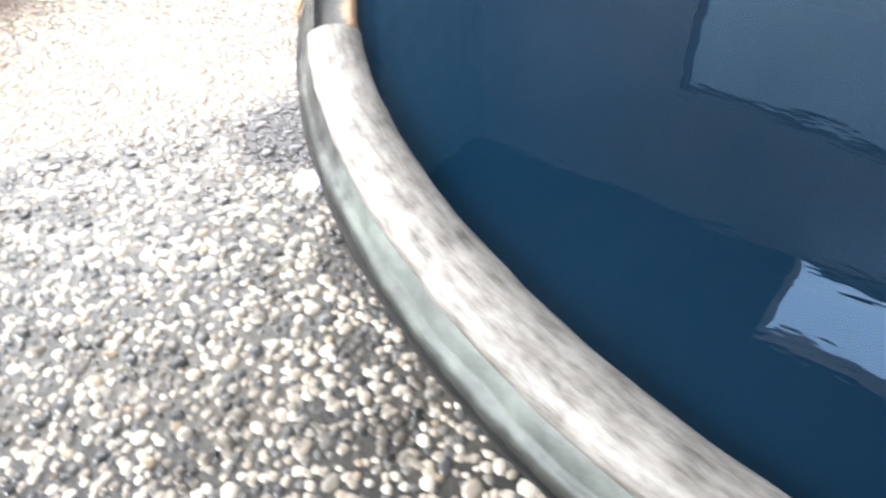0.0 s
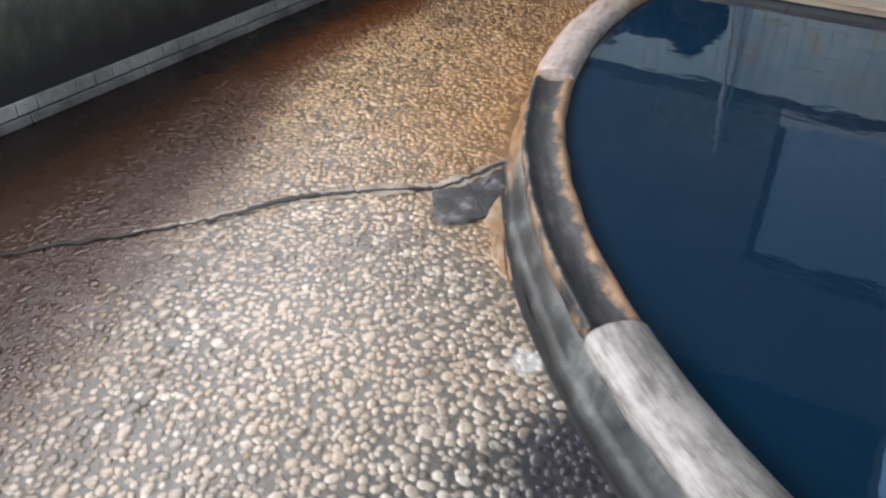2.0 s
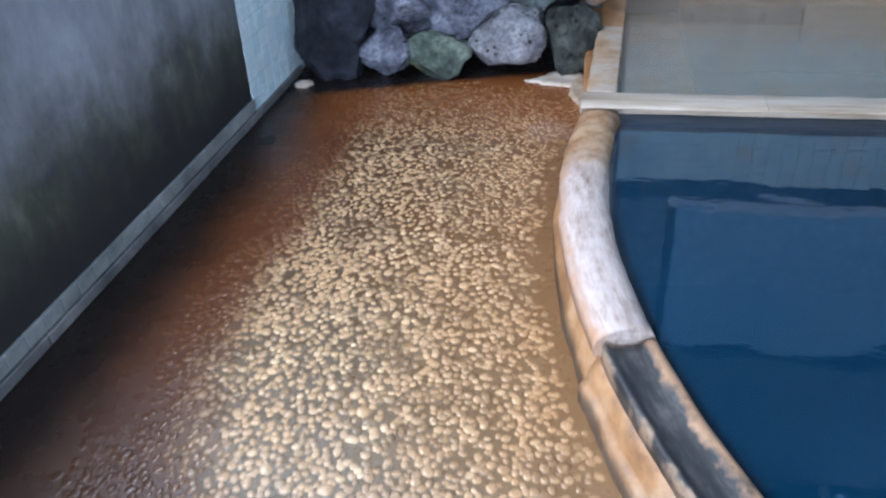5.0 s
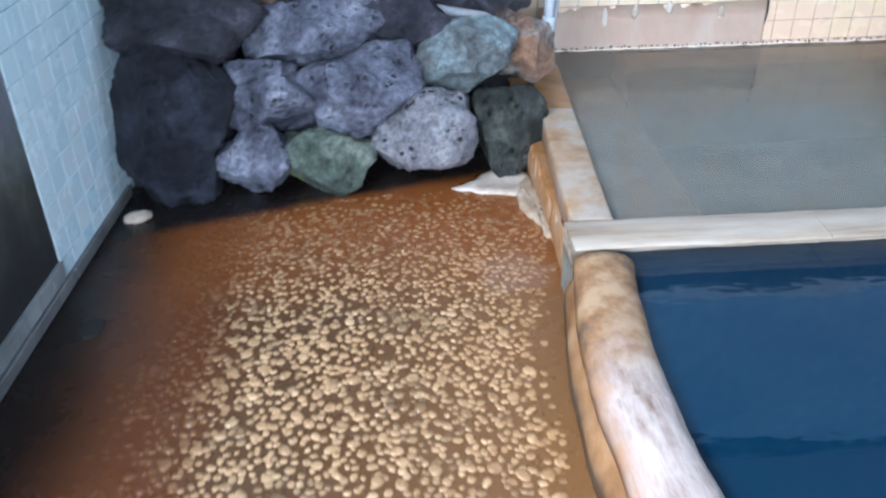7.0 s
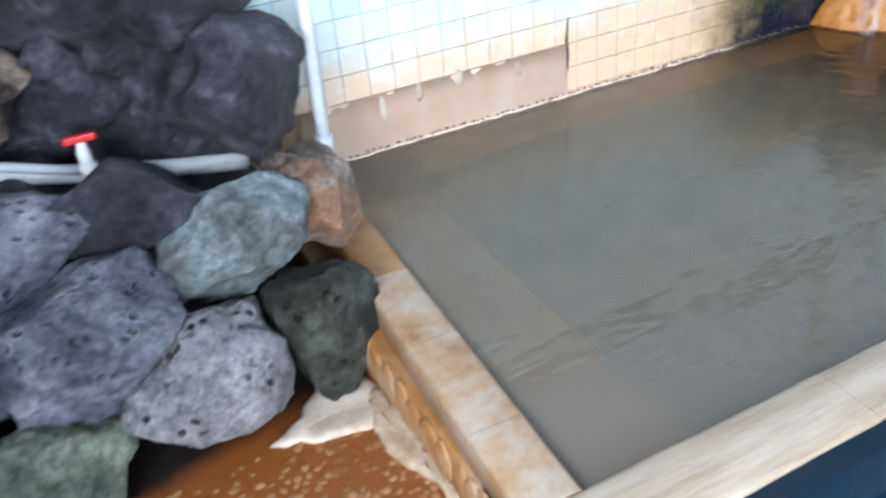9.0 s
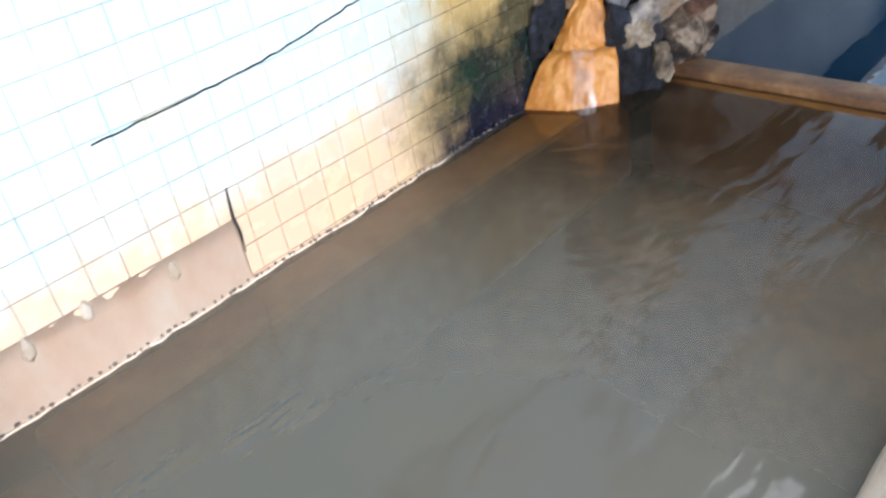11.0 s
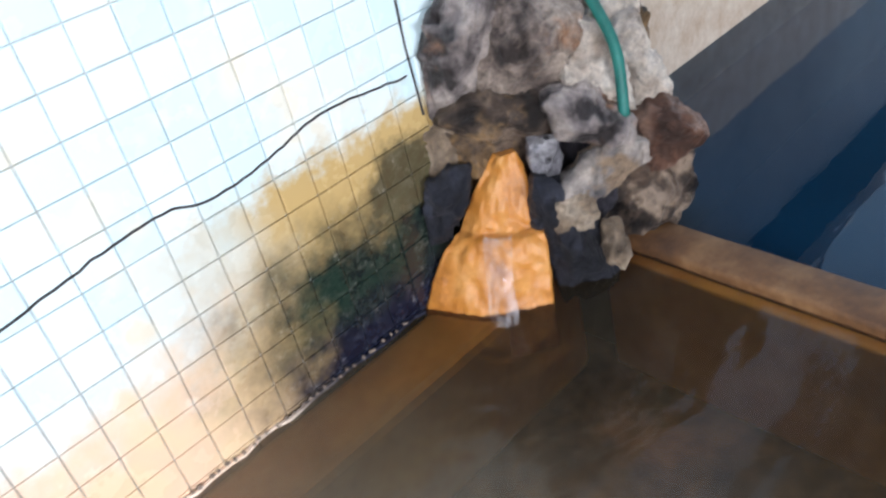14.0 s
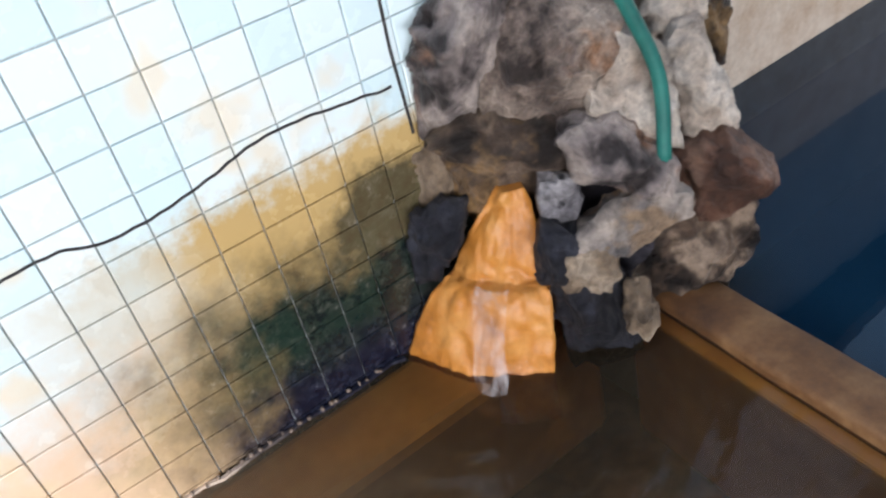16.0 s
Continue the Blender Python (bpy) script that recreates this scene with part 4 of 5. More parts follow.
def stone(at, outline, deep, mat, label, seed, facets=6, layers=0.0, tilt=0.0, turn=-41.5, detail=5):
    """A broken stone: a rough face outline, a depth, flat broken facets and, if wanted, tilted layers."""
    rng = random.Random(seed)
    mid = (sum(x for x, z in outline) / len(outline), sum(z for x, z in outline) / len(outline))
    shape = [(x - mid[0], z - mid[1]) for x, z in outline]
    table = [reach(shape, 2 * math.pi * k / 180 - math.pi) for k in range(180)]
    table = [0.25 * table[k - 1] + 0.5 * table[k] + 0.25 * table[(k + 1) % 180] for k in range(180)]
    cuts = []
    for _ in range(facets):
        a = rng.uniform(0, 2 * math.pi)
        lean = rng.uniform(0.2, 1.1)
        cuts.append((lean * math.cos(a), lean * math.sin(a), rng.uniform(0.62, 1.0)))
    size = sum(table) / 180
    off = Vector((seed * 1.7, seed * 0.9, seed * 2.3))
    bm = bmesh.new()
    bmesh.ops.create_icosphere(bm, subdivisions=detail, radius=1.0)
    for v in bm.verts:
        x, y, z = v.co
        rho = min(1.0, math.hypot(x, z))
        angle = math.atan2(z, x)
        k = (angle + math.pi) / (2 * math.pi) * 180
        r = table[int(k) % 180] * (1 - k % 1) + table[(int(k) + 1) % 180] * (k % 1)
        f = rho ** 0.72
        front = abs(y) ** 0.75
        for a, b, d in cuts:
            front = min(front, max(0.05, d - a * x - b * z)) if y < 0 else front
        p = Vector((r * math.cos(angle) * f, math.copysign(front * deep, y), r * math.sin(angle) * f))
        out = Vector((x, 1.4 * y, z)).normalized()
        q = p + off
        amount = size * (0.14 * noise.noise(q * 6) + 0.30 * (0.30 - abs(noise.noise(q * 9)))) + 0.034 * (0.26 - abs(noise.noise(q * 19))) + 0.014 * (0.3 - abs(noise.noise(q * 44))) + 0.004 * noise.noise(q * 85)
        if layers:
            c, sn = math.cos(radians(tilt)), math.sin(radians(tilt))
            across = p.x * -sn + p.z * c + 0.012 * noise.noise(q * 9)
            amount += layers * (0.5 - abs(noise.noise(Vector((off.x, 3 * (p.x * c + p.z * sn), across * 34)))) * 1.6)
        v.co = p + out * amount
    me = mesh_of("rock", bm, mat, True)
    ob = new("rock", me)
    ob.matrix_world = pose(*at, 0, 0, turn) @ Matrix.Translation((mid[0], 0.55 * deep, mid[1]))
    return tagged(ob, label, "rock", "stones of the spring")


stone((0.30, 6.65, 0.94), [(-0.12, -0.04), (-0.05, 0.10), (0.05, 0.22), (0.13, 0.19), (0.09, 0.04), (0.03, -0.07), (0.00, -0.15), (-0.06, -0.20), (-0.12, -0.21)], 0.10, "mauve", "mauve-grey jagged boulder leaning on the tiles above the spring", 3, 7)
stone((0.43, 6.58, 0.91), [(-0.15, 0.07), (-0.06, 0.16), (0.01, 0.19), (0.11, 0.10), (0.18, 0.02), (0.16, -0.07), (0.11, -0.15), (0.03, -0.18), (-0.09, -0.17), (-0.18, -0.12)], 0.15, "brown", "large brown and grey boulder over the spring mouth", 8, 8)
stone((0.56, 6.45, 0.76), [(-0.10, 0.02), (-0.03, 0.14), (0.07, 0.10), (0.10, -0.13), (0.01, -0.09), (-0.07, -0.04)], 0.10, "limestone", "pale beige lime-coated stone under the hose", 15, 7)
stone((0.35, 6.61, 0.70), [(-0.19, 0.045), (-0.09, 0.075), (0.05, 0.085), (0.19, 0.05), (0.17, -0.08), (0.10, -0.085), (0.00, -0.065), (-0.10, -0.015)], 0.12, "umber", "dark brown slab roofing the spring mouth", 21, 5, 0.006, -12)
stone((0.48, 6.42, 0.68), [(-0.12, 0.075), (-0.06, 0.095), (0.03, 0.065), (0.12, -0.03), (0.115, -0.095), (0.02, -0.095), (-0.08, -0.045)], 0.09, "mauve", "smooth grey stone nose jutting over the spring", 27, 5)
stone((0.78, 6.46, 0.69), [(-0.085, 0.08), (-0.045, 0.14), (0.01, 0.15), (0.035, 0.02), (0.085, -0.09), (0.055, -0.155), (-0.04, -0.16), (-0.065, -0.04)], 0.09, "limestone", "tall lime-white stone beside the green hose", 33, 6, 0.007, 75)
stone((0.82, 6.56, 0.88), [(-0.075, 0.04), (-0.04, 0.10), (0.075, 0.075), (0.065, -0.05), (0.02, -0.10), (-0.065, -0.085)], 0.09, "limestone", "cream lime-coated stone on top of the spring pile", 39, 7)
stone((1.10, 6.72, 0.66), [(-0.06, 0.09), (0.00, 0.12), (0.07, 0.01), (0.055, -0.11), (-0.02, -0.12), (-0.065, -0.05)], 0.08, "umber", "brown stone wedged against the pale wall", 45, 6)
stone((0.75, 6.37, 0.50), [(-0.11, 0.07), (0.01, 0.095), (0.115, 0.005), (0.11, -0.03), (-0.01, -0.075), (-0.08, -0.10), (-0.11, -0.03)], 0.10, "red_stone", "reddish-brown angular stone at the edge of the pile", 52, 5, 0.004, -15)
stone((0.48, 6.39, 0.52), [(-0.01, 0.085), (0.11, 0.055), (0.125, 0.00), (0.04, -0.045), (-0.04, -0.065), (-0.125, -0.085), (-0.125, -0.01), (-0.06, 0.025)], 0.07, "pale_step", "pale grey stepped stone under the slab", 58, 7, 0.005, 25)
stone((0.38, 6.43, 0.43), [(-0.035, 0.05), (0.05, 0.06), (0.06, -0.03), (-0.02, -0.06), (-0.065, -0.03)], 0.05, "left_tan", "small tan stone beside the mineral deposit", 64, 6)
stone((0.66, 6.40, 0.24), [(-0.17, 0.09), (-0.06, 0.18), (0.08, 0.22), (0.15, 0.19), (0.165, 0.07), (0.06, -0.06), (-0.05, -0.20), (-0.12, -0.22), (-0.18, -0.16)], 0.13, "layered", "dark layered rock standing on the pool curb", 71, 8, 0.016, 42)
stone((0.38, 6.45, 0.36), [(-0.08, 0.20), (-0.02, 0.18), (0.06, 0.07), (0.09, -0.03), (0.12, -0.22), (-0.05, -0.22), (-0.08, -0.04), (-0.10, 0.06)], 0.09, "black", "black wet rock beside the orange deposit", 77, 7, 0.008, 60)
stone((0.47, 6.37, 0.30), [(-0.035, 0.07), (0.02, 0.06), (0.035, -0.03), (0.00, -0.08), (-0.03, -0.04)], 0.05, "left_tan", "narrow tan stone in the wet rocks", 80, 5, 0.004, 70, detail=4)
stone((0.40, 6.52, 0.55), [(-0.045, 0.09), (0.045, 0.085), (0.035, 0.00), (0.00, -0.095), (-0.03, -0.075), (-0.045, 0.01)], 0.045, "pale", "white pitted stone in the spring mouth", 84, 4)
stone((0.19, 6.70, 0.49), [(-0.055, 0.08), (0.01, 0.115), (0.075, 0.10), (0.02, -0.01), (-0.04, -0.12), (-0.085, -0.09)], 0.05, "black", "dark speckled stone between tiles and deposit", 90, 5)
stone((0.22, 6.77, 0.63), [(-0.065, 0.05), (-0.01, 0.09), (0.065, 0.05), (0.055, -0.05), (0.02, -0.09), (-0.045, -0.06)], 0.05, "left_tan", "tan lime-crusted stone against the tiles", 96, 6)
stone((0.32, 6.68, 0.61), [(-0.09, 0.07), (0.08, 0.04), (0.07, -0.03), (-0.03, -0.07), (-0.075, -0.05)], 0.06, "umber", "dark stone inside the spring mouth", 99, 6)
for at, half, mat, seed in (((0.66, 6.68, 0.34), (0.22, 0.16, 0.34), "dark", 5), ((0.52, 6.70, 0.62), (0.22, 0.12, 0.24), "umber", 6), ((0.86, 6.80, 0.45), (0.2, 0.18, 0.28), "umber", 7)):
    ob = new("rock", rock_mesh("rock", half, seed, mat, detail=4))
    ob.matrix_world = pose(*at)
    tagged(ob, "dark rock at the core of the spring pile", "rock", "stones of the spring")


def apron(first, last):
    """The spring's orange mineral apron: two swelling tiers that widen to the water."""
    bm = bmesh.new()
    rows = []
    tiers = [(0.61, 0.335, 6.655, 0.365, 6.60), (0.57, 0.31, 6.67, 0.37, 6.585), (0.50, 0.265, 6.70, 0.365, 6.56), (0.43, 0.225, 6.72, 0.355, 6.54), (0.405, 0.215, 6.725, 0.345, 6.53),
             (0.40, 0.19, 6.725, 0.32, 6.50), (0.36, 0.15, 6.745, 0.31, 6.485), (0.28, 0.11, 6.77, 0.295, 6.475), (0.19, 0.07, 6.79, 0.275, 6.465), (0.05, 0.06, 6.79, 0.27, 6.46)]
    fine = [tuple(np.interp(k / 5, range(len(tiers)), [row[c] for row in tiers]) for c in range(5)) for k in range(5 * (len(tiers) - 1) + 1)]
    for z, xa, ya, xb, yb in fine[first:last]:
        row = []
        for i in range(41):
            t = i / 40
            bulge = math.sin(math.pi * t) * (0.02 + 0.07 * (0.6 - z))
            p = Vector((xa + (xb - xa) * t, ya + (yb - ya) * t, z)) + Vector((-0.86, -0.5, 0)) * bulge
            p += Vector((-0.86, -0.5, 0.3)) * (0.012 * noise.noise(p * 16) + 0.010 * noise.noise(p * 38) + 0.005 * noise.noise(p * 80))
            row.append(bm.verts.new(p))
        row.append(bm.verts.new((0.42, 6.72, z)))
        rows.append(row)
    for a, b in zip(rows, rows[1:]):
        for i in range(len(a)):
            j = (i + 1) % len(a)
            bm.faces.new((a[i], b[i], b[j], a[j]))
    bm.faces.new(rows[0])
    bmesh.ops.recalc_face_normals(bm, faces=bm.faces)
    return bm


deposit = empty("mineral_apron", "bright orange mineral deposit below the spring mouth", "mineral deposit")
part("upper_tier", apron(0, 24), "orange", deposit, "", True)
part("lower_tier", apron(23, 46), "orange", deposit, "broad orange skirt reaching the water", True)
for off, wide in ((0.0, 0.04),):
    bm = bmesh.new()
    rows = []
    for z, x, y in ((0.42, 0.228, 6.588), (0.40, 0.200, 6.570), (0.36, 0.180, 6.558), (0.30, 0.160, 6.545), (0.24, 0.142, 6.532), (0.195, 0.132, 6.526)):
        w = wide * (1 + 0.5 * noise.noise(Vector((z * 22, off * 90, 0))))
        rows.append([bm.verts.new((x + 0.5 * (off + w * s) - 0.012 * (1 - s * s), y - 0.86 * (off + w * s) - 0.008 * (1 - s * s), z)) for s in (-1, -0.5, 0, 0.5, 1)])
    for a, b in zip(rows, rows[1:]):
        for i in range(4):
            bm.faces.new((a[i], a[i + 1], b[i + 1], b[i]))
    thing("falling_water", bm, "fall", "thin thread of spring water running into the pool", "water", "structure", smooth=True)
# Small uneven pale lump in the corner.
bm = bmesh.new()
bmesh.ops.create_icosphere(bm, subdivisions=3, radius=1.0)
for v in bm.verts:
    k = 1 + 0.3 * noise.noise(v.co * 2.3)
    v.co = Vector((v.co.x * 0.05 * k, v.co.y * 0.035 * k, v.co.z * 0.022 * k))
thing("stone_chip", bm, "lime", "small pale lump in the wet corner", "stone", smooth=True, at=pose(-4.13, 5.60, 0.012, 0, 0, 20))

# lime crust between rocks and curb
thing("lime_crust", crust_sheet([(-2.93, 5.73), (-2.80, 5.83), (-2.74, 5.90), (-2.62, 5.85), (-2.61, 5.72), (-2.68, 5.66), (-2.78, 5.67)], 0.014, 2), "lime", "pale lime crust spread between rocks and curb", "mineral deposit", smooth=True)
thing("lime_crust", crust_sheet([(-2.66, 5.74), (-2.61, 5.80), (-2.585, 5.60), (-2.60, 5.31), (-2.635, 5.43), (-2.68, 5.58)], 0.022, 6), "tan_lime", "narrow tan lime crust along the curb foot", "mineral deposit", smooth=True)

# ---- pipes, valve, hoses ----
pipe = thing("water_pipe", sweep(bent([(-4.1, 6.36, 0.755), (-3.91, 6.38, 0.725), (-3.4, 6.4, 0.64), (-3.05, 6.38, 0.56), (-2.7, 6.38, 0.49)]), 0.026, 14), "pvc", "white plastic water pipe lying on the rocks", "pipe", smooth=True)
for t in (0.3, 0.75):
    part("sleeve", sweep([(-3.91 + t * 0.51, 6.38 + 0.02 * t, 0.725 - 0.085 * t), (-3.91 + t * 0.51 + 0.05, 6.38 + 0.02 * t, 0.717 - 0.085 * t)], 0.031, 14), "pvc", pipe, "", True)
thing("thin_pipe", sweep(bent([(-3.95, 6.30, 0.76), (-3.71, 6.32, 0.80), (-3.4, 6.34, 0.70), (-3.14, 6.36, 0.60)]), 0.014, 10), "grey_hose", "thin grey pipe beside the water pipe", "pipe", smooth=True)
valve = empty("valve", "small tap with a red handle on the pipe", "valve", at=pose(-3.12, 6.36, 0.58))
part("valve_body", sweep([(0, 0, 0), (0, 0, 0.035), (0, 0, 0.036), (0, 0, 0.07), (0, 0, 0.10)], [0.026, 0.026, 0.018, 0.018, 0.010], 12), "pvc", valve, "", True)
part("handle", box(-0.042, 0.042, -0.011, 0.011, 0.098, 0.118, bevel=0.005), "red", valve, "bright red lever")
riser = thing("riser_pipe", sweep([(-2.44, 6.45, 0.40), (-2.43, 6.47, 0.7), (-2.40, 6.52, 1.2), (-2.36, 6.6, 2.0)], 0.021, 14), "pvc", "white plastic pipe rising along the tiled wall", "pipe", smooth=True)
part("socket", sweep([(-2.442, 6.449, 0.385), (-2.437, 6.455, 0.47)], 0.028, 14), "pvc", riser, "", True)
thing("conduit", sweep([(-2.40, 6.60, 0.18), (-2.37, 6.62, 0.5), (-2.36, 6.64, 1.0), (-2.34, 6.68, 2.0)], 0.011, 10), "grey_hose", "thin grey conduit beside the white pipe", "pipe", smooth=True)
for x in (0.525, 0.685):
    thing("spring_pipe", sweep([(x, 6.70, 0.7), (x, 6.71, 1.1), (x, 6.73, 1.9)], 0.022, 12), "pvc", "white plastic pipe feeding the spring rocks", "pipe", "", "pipes of the spring", True)
hose = thing("garden_hose", sweep(bent([(0.40, 6.49, 1.6), (0.485, 6.455, 1.13), (0.54, 6.43, 0.99), (0.585, 6.40, 0.83), (0.575, 6.385, 0.645)]), 0.0155, 12), "green_hose", "dark green garden hose hanging over the rocks", "hose", smooth=True)

# ---- cracks and patch in the floor ----
def ribbon(points, widths, z, seed, thick=0.004):
    """A ragged flat strip on the floor."""
    bm = bmesh.new()
    rng = random.Random(seed)
    pts = bent(points, 14)
    left, right = [], []
    for k, p in enumerate(pts):
        d = (pts[min(k + 1, len(pts) - 1)] - pts[max(k - 1, 0)]).normalized()
        s = Vector((-d.y, d.x, 0))
        w = np.interp(k / len(pts), np.linspace(0, 1, len(widths)), widths)
        j = Vector((rng.uniform(-1, 1), rng.uniform(-1, 1), 0)) * 0.008
        left.append(bm.verts.new(p + j + s * w * rng.uniform(0.4, 1.2) + Vector((0, 0, z))))
        right.append(bm.verts.new(p + j - s * w * rng.uniform(0.4, 1.2) + Vector((0, 0, z))))
    for i in range(len(pts) - 1):
        bm.faces.new((left[i], right[i], right[i + 1], left[i + 1]))
    ext = bmesh.ops.extrude_face_region(bm, geom=list(bm.faces))
    bmesh.ops.translate(bm, vec=(0, 0, -thick), verts=[g for g in ext["geom"] if isinstance(g, bmesh.types.BMVert)])
    bmesh.ops.recalc_face_normals(bm, faces=bm.faces)
    return bm


CRACK = [(-3.75, 1.25, 0), (-3.36, 1.69, 0), (-3.17, 1.92, 0), (-3.02, 2.17, 0), (-2.88, 2.31, 0), (-2.74, 2.43, 0), (-2.58, 2.55, 0), (-2.44, 2.88, 0)]
part("crack", ribbon(CRACK, [0.004, 0.008, 0.010, 0.016, 0.013, 0.005, 0.009, 0.016], 0.009, 5), "black_gap", floor, "dark open crack")
part("worn_edge", ribbon([(x + 0.012, y + 0.030, 0) for x, y, z in CRACK[1:]], [0.006, 0.022, 0.03, 0.022, 0.03, 0.045, 0.03], 0.006, 12), "worn", floor, "pale worn slab edge along the crack")
part("worn_edge", ribbon([(x - 0.008, y - 0.028, 0) for x, y, z in CRACK[2:-1]], [0.006, 0.016, 0.02, 0.026, 0.02], 0.006, 19), "worn", floor)
part("repair_patch", crust_sheet([(-2.60, 2.52), (-2.52, 2.58), (-2.46, 2.72), (-2.42, 2.88), (-2.37, 2.78), (-2.35, 2.60), (-2.33, 2.48), (-2.38, 2.37), (-2.45, 2.35), (-2.53, 2.42)], 0.010, 3), "patch", floor, "dark grey mortar repair patch", True)
part("repair_patch", crust_sheet([(-2.42, 2.82), (-2.345, 2.64), (-2.26, 2.48), (-2.14, 2.28), (-2.06, 2.15), (-2.15, 2.20), (-2.25, 2.34), (-2.33, 2.46), (-2.36, 2.60), (-2.39, 2.74)], 0.007, 9), "tan_patch", floor, "smooth orange-tan mortar along the curb", True)

bm = bmesh.new()
bmesh.ops.create_cone(bm, cap_ends=True, segments=24, radius1=0.05, radius2=0.05, depth=0.006)
part("drain_hole", bm, "black_gap", floor, "black drain hole", at=pose(-4.107, 4.913, 0.002) @ Matrix.Diagonal((0.7, 1, 1, 1)))

# ---- crust, tiles ----
bm = bmesh.new()
cols = []
for x in np.linspace(-2.42, -1.292, 100):
    top = 0.418 + 0.002 * noise.noise(Vector((x * 9, 0, 0)))
    cols.append([bm.verts.new((x, NORTH - 0.013 - d + 0.003 * noise.noise(Vector((x * 20, z * 20, 1))), z)) for z, d in ((0.05, 0.006), (0.205, 0.006), (0.215, 0.0), (0.27, 0.0), ((0.27 + top) / 2, -0.001), (top, -0.004))])
for a, b in zip(cols, cols[1:]):
    for i in range(5):
        bm.faces.new((a[i], b[i], b[i + 1], a[i + 1]))
bmesh.ops.solidify(bm, geom=list(bm.faces), thickness=0.004)
part("scale_crust", bm, "scale", wall_north, "smooth peach lime crust over the lowest tiles", True)
part("scale_crust", box(1.06, 4.9, NORTH_EAST - 0.02, NORTH_EAST - 0.009, 0.0, 0.62, bevel=0.004), "lime", wall_north, "pale pink lime crust above the blue water")
for x, z, long in ((-2.10, 0.36, 0.05), (-1.95, 0.385, 0.035), (-1.78, 0.40, 0.03), (-1.52, 0.37, 0.03)):
    bm = bmesh.new()
    bmesh.ops.create_icosphere(bm, subdivisions=3, radius=1.0)
    for v in bm.verts:
        k = 1 + 0.35 * noise.noise(v.co * 2 + Vector((x * 9, 0, 0)))
        v.co = Vector((v.co.x * 0.012 * k * (1.2 - 0.4 * v.co.z), v.co.y * 0.005, v.co.z * long * k))
    part("lime_drip", bm, "lime", wall_north, "whitish lime drip", True, pose(x, NORTH - 0.012, z))
part("waterline_crust", ribbon([(-2.4, NORTH - 0.018, 0), (-1.8, NORTH - 0.02, 0), (-1.2, NORTH - 0.018, 0), (-0.5, NORTH - 0.018, 0), (0.05, NORTH - 0.016, 0)], [0.005, 0.007, 0.005, 0.006], WARM + 0.008, 8, 0.008), "scale", wall_north, "white lime line at the water")
bm = bmesh.new()
rng = random.Random(31)
for k in range(90):
    x = -2.38 + 2.4 * k / 90 + rng.uniform(-0.012, 0.012)
    ball = bmesh.ops.create_icosphere(bm, subdivisions=1, radius=1.0, matrix=pose(x, NORTH - 0.02, WARM + 0.010 + rng.uniform(-0.003, 0.006)) @ Matrix.Diagonal((rng.uniform(0.003, 0.009), 0.008, rng.uniform(0.003, 0.007), 1)))
tagged(part("crust_nubs", bm, "nub", wall_north, "dark crumbly nubs along the lime line", True), "dark crumbly nubs along the lime line", kind="stuff")
part("crack", sweep([p + Vector((0, 0, 0.006 * noise.noise(Vector((p.x * 25, 0, 3))))) for p in bent([(-1.6, NORTH - 0.009, 0.80), (-1.05, NORTH - 0.009, 0.82), (-0.58, NORTH - 0.009, 0.878), (-0.41, NORTH - 0.009, 0.85), (-0.23, NORTH - 0.009, 0.868), (-0.07, NORTH - 0.009, 0.90), (0.21, NORTH - 0.009, 0.872)], 16)], 0.0033, 5), "black_gap", wall_north, "dark wandering crack across the tiles")
part("crack", sweep([(-1.29, NORTH - 0.012, 0.30), (-1.286, NORTH - 0.011, 0.37), (-1.293, NORTH - 0.010, 0.43), (-1.285, NORTH - 0.010, 0.52)], [0.002, 0.005, 0.006, 0.003], 5), "black_gap", wall_north, "dark broken tile joint")
part("crack", sweep([(0.235, NORTH - 0.009, 0.75), (0.228, NORTH - 0.009, 0.95), (0.236, NORTH - 0.009, 1.2), (0.23, NORTH - 0.009, 1.5)], 0.004, 5), "black_gap", wall_north, "dark open joint in the tiles")

PITCH = 0.0993
tile_mesh = mesh_of("tile", box(-0.0482, 0.0482, -0.008, 0.004, -0.0482, 0.0482, bevel=0.0022), "tile")
rest = []
for i in range(-46, 52):
    for k in range(0, 14):
        x, z = -0.15 + PITCH * (i + 0.5), 0.117 + PITCH * (k + 0.5)
        if x < -4.2 or x > 5.0 or z > 1.47:
            continue
        if -2.42 < x < 0.25 and 0.18 < z < 1.2:
            part("tile", tile_mesh, "tile", wall_north, at=pose(x, NORTH - 0.001, z))
        else:
            if x < 1.0:
                rest.append((x, NORTH - 0.001, z))


def joined_tiles(name, places, parent, turn=None):
    verts, faces = [], []
    for p in places:
        n = len(verts)
        c, d = 0.0482, 0.0460
        verts += [Vector(q) + Vector(p) for q in ((-c, 0.004, -c), (c, 0.004, -c), (c, 0.004, c), (-c, 0.004, c), (-c, -0.006, -c), (c, -0.006, -c), (c, -0.006, c), (-c, -0.006, c), (-d, -0.008, -d), (d, -0.008, -d), (d, -0.008, d), (-d, -0.008, d))]
        for a, b in ((0, 4), (4, 8)):
            faces += [(n + a + i, n + a + (i + 1) % 4, n + b + (i + 1) % 4, n + b + i) for i in range(4)]
        faces.append((n + 8, n + 9, n + 10, n + 11))
    me = bpy.data.meshes.new(name)
    me.from_pydata(verts, [], faces)
    me.materials.append(MAT["tile"])
    ob = new(name, me)
    ob.parent = parent
    if turn:
        ob.matrix_local = turn
    return tagged(ob, kind="stuff")


